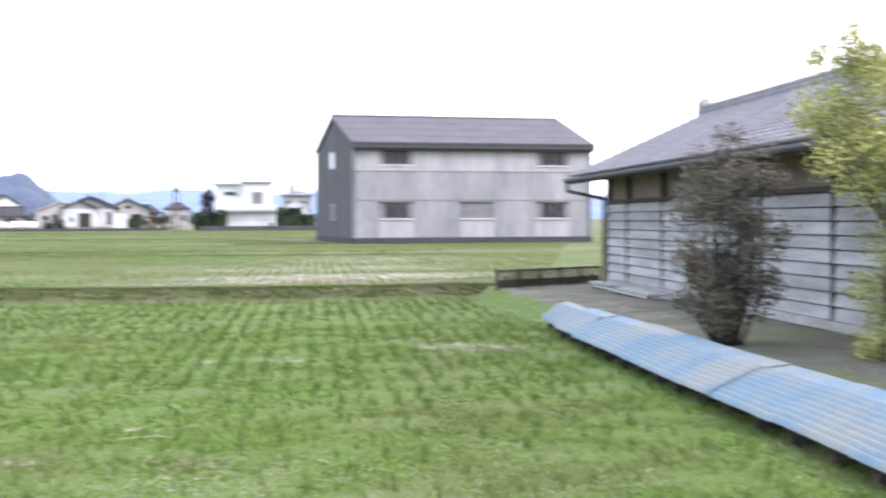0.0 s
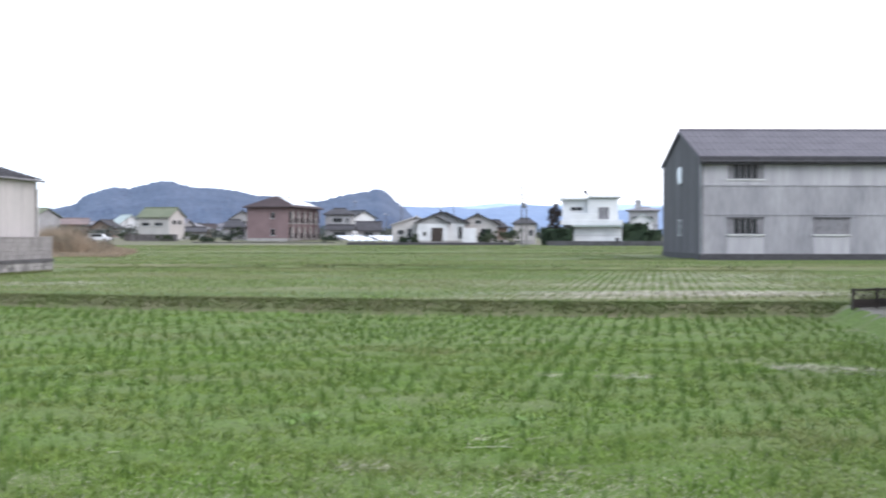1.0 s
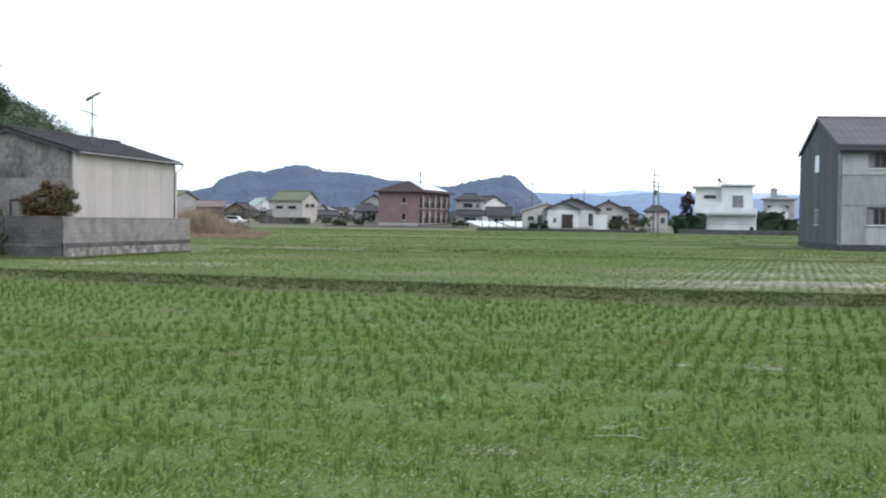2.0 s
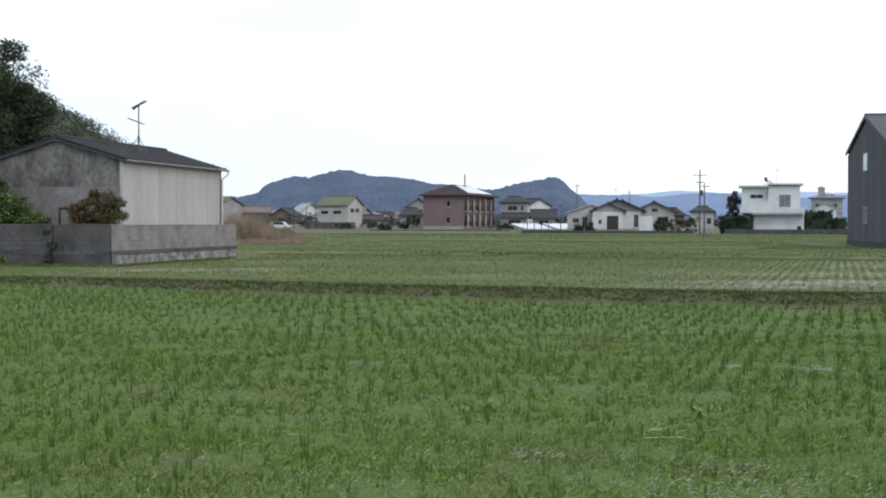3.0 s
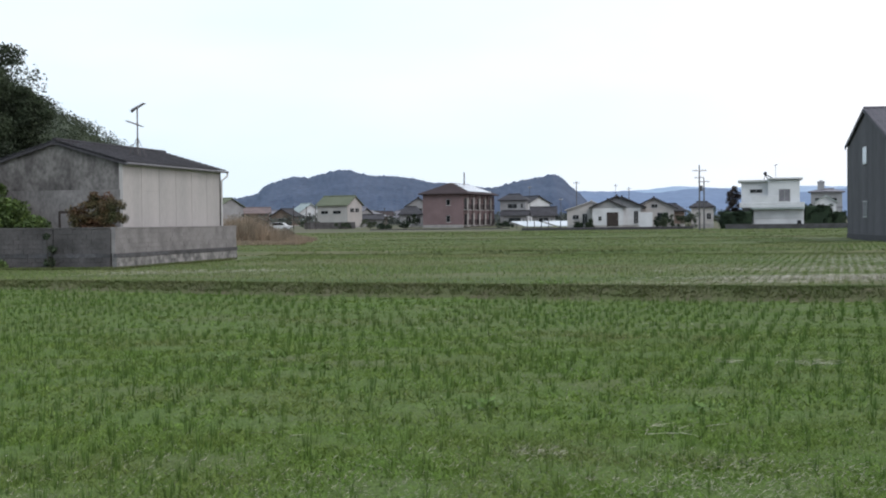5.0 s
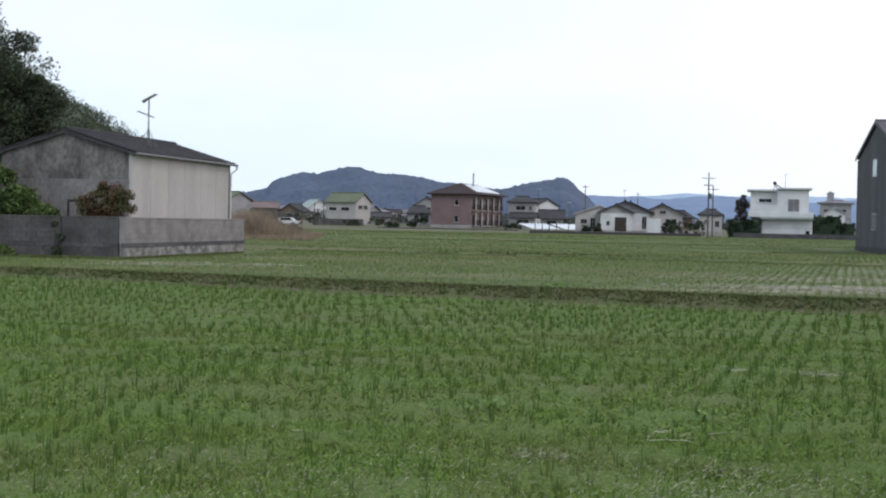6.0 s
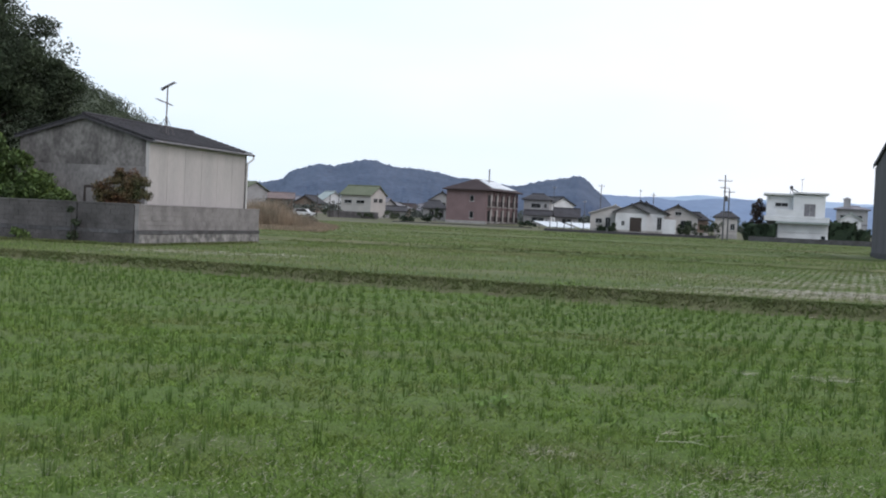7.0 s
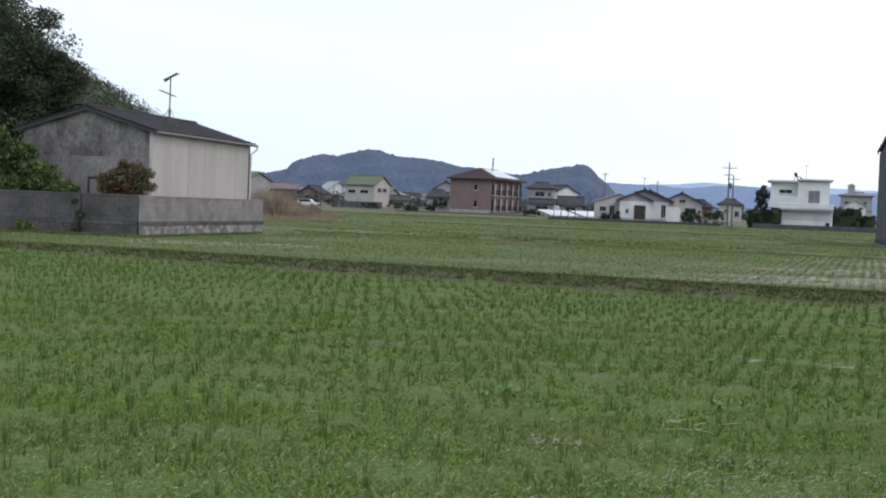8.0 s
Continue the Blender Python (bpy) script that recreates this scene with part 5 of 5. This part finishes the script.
lush = []
for i in range(70):
    q = random.Random(300 + i)
    u_ = q.random()
    top = 4.1 - 3.0 * max(0.0, u_ - 0.25) / 0.75
    lush.append((-2.4 + 4.9 * u_, -0.9 + 0.9 * q.random() + 0.25 * (1 - u_), 0.4 + (top - 0.4) * q.random() ** 0.6, 0.42))
bush("leafy_bush", -18.2, 53.9, 0.75, lush, "leaf_green", 20000, 0.085, "fresh green long-leaved bush behind the block wall", 33)
bush("wall_weed", -15.0, 51.5, 0.3, [(0, 0, 0.3, 0.25), (0.1, 0, 0.8, 0.2), (-0.1, 0, 1.3, 0.15)], "leaf_dark", 420, 0.06, "dark climbing weed at the joint of two walls", 35, stems=3)
bush("wall_weed", -17.1, 51.6, 0.3, [(0, 0, 0.25, 0.28), (0.25, 0, 0.2, 0.2), (-0.2, 0, 0.35, 0.2)], "leaf_green", 420, 0.06, "green weed at the foot of the block wall", 36, stems=3)
bush("berry_shrub", -13.15, 51.85, 0.75, clump_cloud(70, 1.02, 0.32, 0.85, 1.6, 0.27, 41, lambda a, b, c: abs(a) < 0.95), "leaf_red", 15000, 0.052, "reddish-green garden shrub above the block wall", 43)
# the dark twiggy shrub in front of the shed
bush("twiggy_shrub", 10.35, 14.9, 0.33, clump_cloud(80, 0.78, 0.6, 1.35, 1.5, 0.25, 51) + clump_cloud(30, 0.8, 0.5, 0.6, 0.7, 0.25, 52), "leaf_brown", 19000, 0.027, "dark twiggy brown-leaved shrub in front of the shed", 53, stems=70)
tree("yellow_tree", 10.85, 12.5, 0.33, [c for c in clump_cloud(52, 1.15, 1.1, 0.85, 2.75, 0.32, 61)] + [(c[0] - 0.35, c[1] + 0.25, c[2], c[3]) for c in clump_cloud(9, 0.55, 0.3, 0.24, 3.72, 0.17, 63)] + [(c[0] + 0.2, c[1], c[2], c[3]) for c in clump_cloud(24, 0.55, 0.7, 0.9, 0.9, 0.3, 64)],
     2.4, 0.07, "leaf_yellow", 22000, 0.029, "small tree with drooping yellow-green leaves beside the shed", 65, droop=0.25)

# reeds and brown brush beyond the cream house
r2_ = np.random.default_rng(77)
x, y = -17.6 + 7.4 * r2_.random(2400), 100 + 13 * r2_.random(2400)
tall_ = np.interp(x, (-18, -16.5, -14.2, -12.6, -10.4), (1.3, 1.7, 1.55, 0.9, 0.4))
blade_object("dead_reeds", blades(x, y, land_z(x, y) - 0.05, 7, tall_ * (1 + 0.8 * patch(x, y * 0.4, 1.3, 4.4)), 0.022, 0.45, r2_), M["reed"], "tall tan dead reeds beside the field", "reeds")
x, y = -17 + 7.5 * r2_.random(1500), 92 + 10 * r2_.random(1500)
blade_object("dry_grass", blades(x, y, land_z(x, y) - 0.05, 5, 0.30, 0.03, 0.6, r2_), M["reed"], "low dry tan grass at the field corner", "grass")
for k, (bx_, by_, bh_) in enumerate(((-15.9, 107, 1.9), (-14.8, 109, 2.0), (-13.6, 108, 1.3), (-12.4, 110, 0.9))):
    bush("brown_brush", bx_, by_, float(land_z(bx_, by_)), clump_cloud(16, 0.9, 0.7, bh_ * 0.5, bh_ * 0.55, 0.35, 230 + k), "leaf_brown", 1500, 0.06, "brown twiggy brush among dead reeds", 330 + k, stems=26)


# ---- wooded hill behind the cream house ----
def hill_h(x, y):
    s = np.clip((-25.0 - x) / 60.0, 0, 1.6)
    return 1.0 + 37.5 * s * np.clip(1 - ((y - 165) / 75) ** 2, 0, 1)


hx, hy = np.meshgrid(np.arange(-150, -20, 4.0), np.arange(90, 241, 5.0), indexing="ij")
hz = hill_h(hx, hy) + 0.9 * np.sin(hx * 0.45 + 1.3 * np.sin(hy * 0.2)) * np.cos(hy * 0.33) + 0.2
na, nb = hx.shape
ii = np.arange(na * nb).reshape(na, nb)
keep = ((hx / hy)[:-1, :-1] < -0.21).reshape(-1)
hill = link_mesh("backdrop_hill", np.stack([hx, hy, hz], -1).reshape(-1, 3).tolist(), np.stack([ii[:-1, :-1], ii[1:, :-1], ii[1:, 1:], ii[:-1, 1:]], -1).reshape(-1, 4)[keep].tolist(), M["leaf_hill"], smooth=True)
tagged(hill, "steep dark wooded hillside behind the house", "hill", kind="structure")
r3_ = np.random.default_rng(5)
tx, ty = -100 + 78 * r3_.random(1500), 95 + 90 * r3_.random(1500)
tz = hill_h(tx, ty)
rad = 0.7 + 1.1 * r3_.random(1500)
k = (tz > 1.6) & (tx / ty < -0.215)
wood = leaves("hillside_wood", np.stack([tx, ty, tz + 0.5 * rad, rad], 1)[k].tolist(), 1.0, 150000, 0.16, M["leaf_hill"], seed=9, flat=1.0)
tagged(wood, "dense dark mixed woodland on the hillside", "woodland", kind="stuff")


# ---- hedges and low walls of the far town ----
def hedge(x, y, z, w, d, h, az, seed, label="clipped dark green hedge beside the white house", leaf="hedge"):
    ob = thing("hedge", heading(x, y, z, az), label, "hedge", "hedges")
    r = random.Random(seed)
    n = max(8, int(w * h * 14))
    c = [(0.15 + (w - 0.3) * r.random(), 0.1 + (d - 0.2) * r.random(), 0.1 + (h - 0.3) * r.random(), 0.26) for _ in range(n)]
    bm = bmesh.new()
    for i in range(5):
        rod_into(bm, (w * (i + 0.5) / 5, d / 2, -0.3), (w * (i + 0.5) / 5, d / 2, h * 0.8), 0.06, 0.03, 5)
    part("stem", bm, M["bark"], ob)
    core = box("dense_inside", (0.24, 0.24, 0.05), (w - 0.24, d - 0.24, h - 0.24), M[leaf], ob, bevel=0.2)
    leaves("foliage", c, 1.0, n * 130, 0.075, M[leaf], ob, seed=seed, flat=0.9)
    return ob


hedge(38.1, 179.8, 0.7, 4.6, 1.3, 2.5, 13, 71)
hedge(49.8, 180.8, 0.7, 3.9, 1.7, 3.25, 13, 72)
hedge(54.6, 186, 0.7, 2.8, 1.4, 2.35, 13, 73)
tree("garden_tree", 42.2, 189.0, 0.65, clump_cloud(40, 1.05, 0.9, 2.5, 3.5, 0.5, 81), 2.2, 0.12, "leaf_maroon", 4200, 0.13, "dark red-brown garden tree beside the white house", 83, limbs=5)
for k, (gx_, gy_, gr, gh) in enumerate(((-5.8, 238, 1.0, 1.4), (-4.7, 250, 1.2, 2.6), (-12.5, 245, 1.4, 1.6), (20.8, 196, 0.5, 1.3), (22.5, 196, 0.5, 1.5), (32.9, 193, 0.6, 1.6), (34.4, 204, 1.5, 2.4), (37.0, 205, 1.3, 2.2), (38.7, 202, 1.3, 3.0), (-9.5, 235, 1.3, 1.0), (-17, 243, 2.0, 1.1), (-24, 250, 2.2, 1.5), (12, 232, 1.6, 1.2), (47.2, 178.5, 2.6, 0.5), (57, 183, 2.0, 1.6), (30.6, 230, 1.5, 3.2), (45, 240, 2.5, 3.0), (51, 250, 2.5, 4.0))):
    bush("garden_shrub", gx_, gy_, float(land_z(gx_, gy_)), clump_cloud(14, gr, gr * 0.7, gh * 0.5, gh * 0.5, 0.4, 90 + k), ("hedge", "leaf_dark", "leaf_hill")[k % 3], 900, 0.13, "dark green garden shrub among the far houses", 190 + k, stems=4)


def low_wall(x, y, z, w, h, az, label, m):
    ob = box("low_wall", (0, 0, -0.5), (w, 0.25, h), M[m], None, bevel=0.03)
    ob.matrix_world = heading(x, y, z, az)
    return tagged(ob, label, "wall", "garden walls")


low_wall(12.0, 188, 0.65, 24.5, 0.36, -3, "low dark retaining edge of the field", "dark_trim")
low_wall(-11.5, 228, 0.55, 24.0, 0.30, 4, "low dark retaining edge before the flats", "dark_trim")
low_wall(-24.5, 246, 0.9, 9.5, 1.25, 5, "dark grey garden wall before the cream house", "block_dirty")
low_wall(38.6, 178.0, 0.56, 16.6, 0.72, 13, "low dark stone bank before the white house", "block_dark")
low_wall(29.15, 191.5, 1.0, 1.9, 2.05, 8, "white garden wall beside the bungalow", "white_wall")
for k, (px_, py_, ph_) in enumerate(((-25.8, 240, 4.3), (-23.7, 242, 4.2), (-21.9, 240, 4.6), (-23.2, 243, 2.8))):
    ob = rod("pole", (0, 0, -0.2), (0, 0, ph_), 0.07, M["dark_wood"], None, sides=6)
    ob.matrix_world = pose(px_, py_, float(land_z(px_, py_)))
    tagged(ob, "thin dark wooden post at the field edge", "post", "posts")


# ---- trees and gardens that fill the gaps of the far town ----
r4_ = np.random.default_rng(31)
tx = -75 + 175 * r4_.random(520)
ty = 285 + 60 * r4_.random(520) + 0.1 * np.abs(tx)
hgt = 1.0 + 2.6 * r4_.random(520) * np.clip(0.55 + patch(tx, ty, 12.0, 1.9), 0.1, 1.0)
town_trees = leaves("town_trees", np.stack([tx, ty, 1.5 + 0.6 * hgt, 0.7 + 0.45 * hgt], 1).tolist(), 1.0, 26000, 0.30, M["leaf_far"], seed=19, flat=0.9)
tagged(town_trees, "grey-green trees and gardens between the far houses", "trees", kind="stuff")
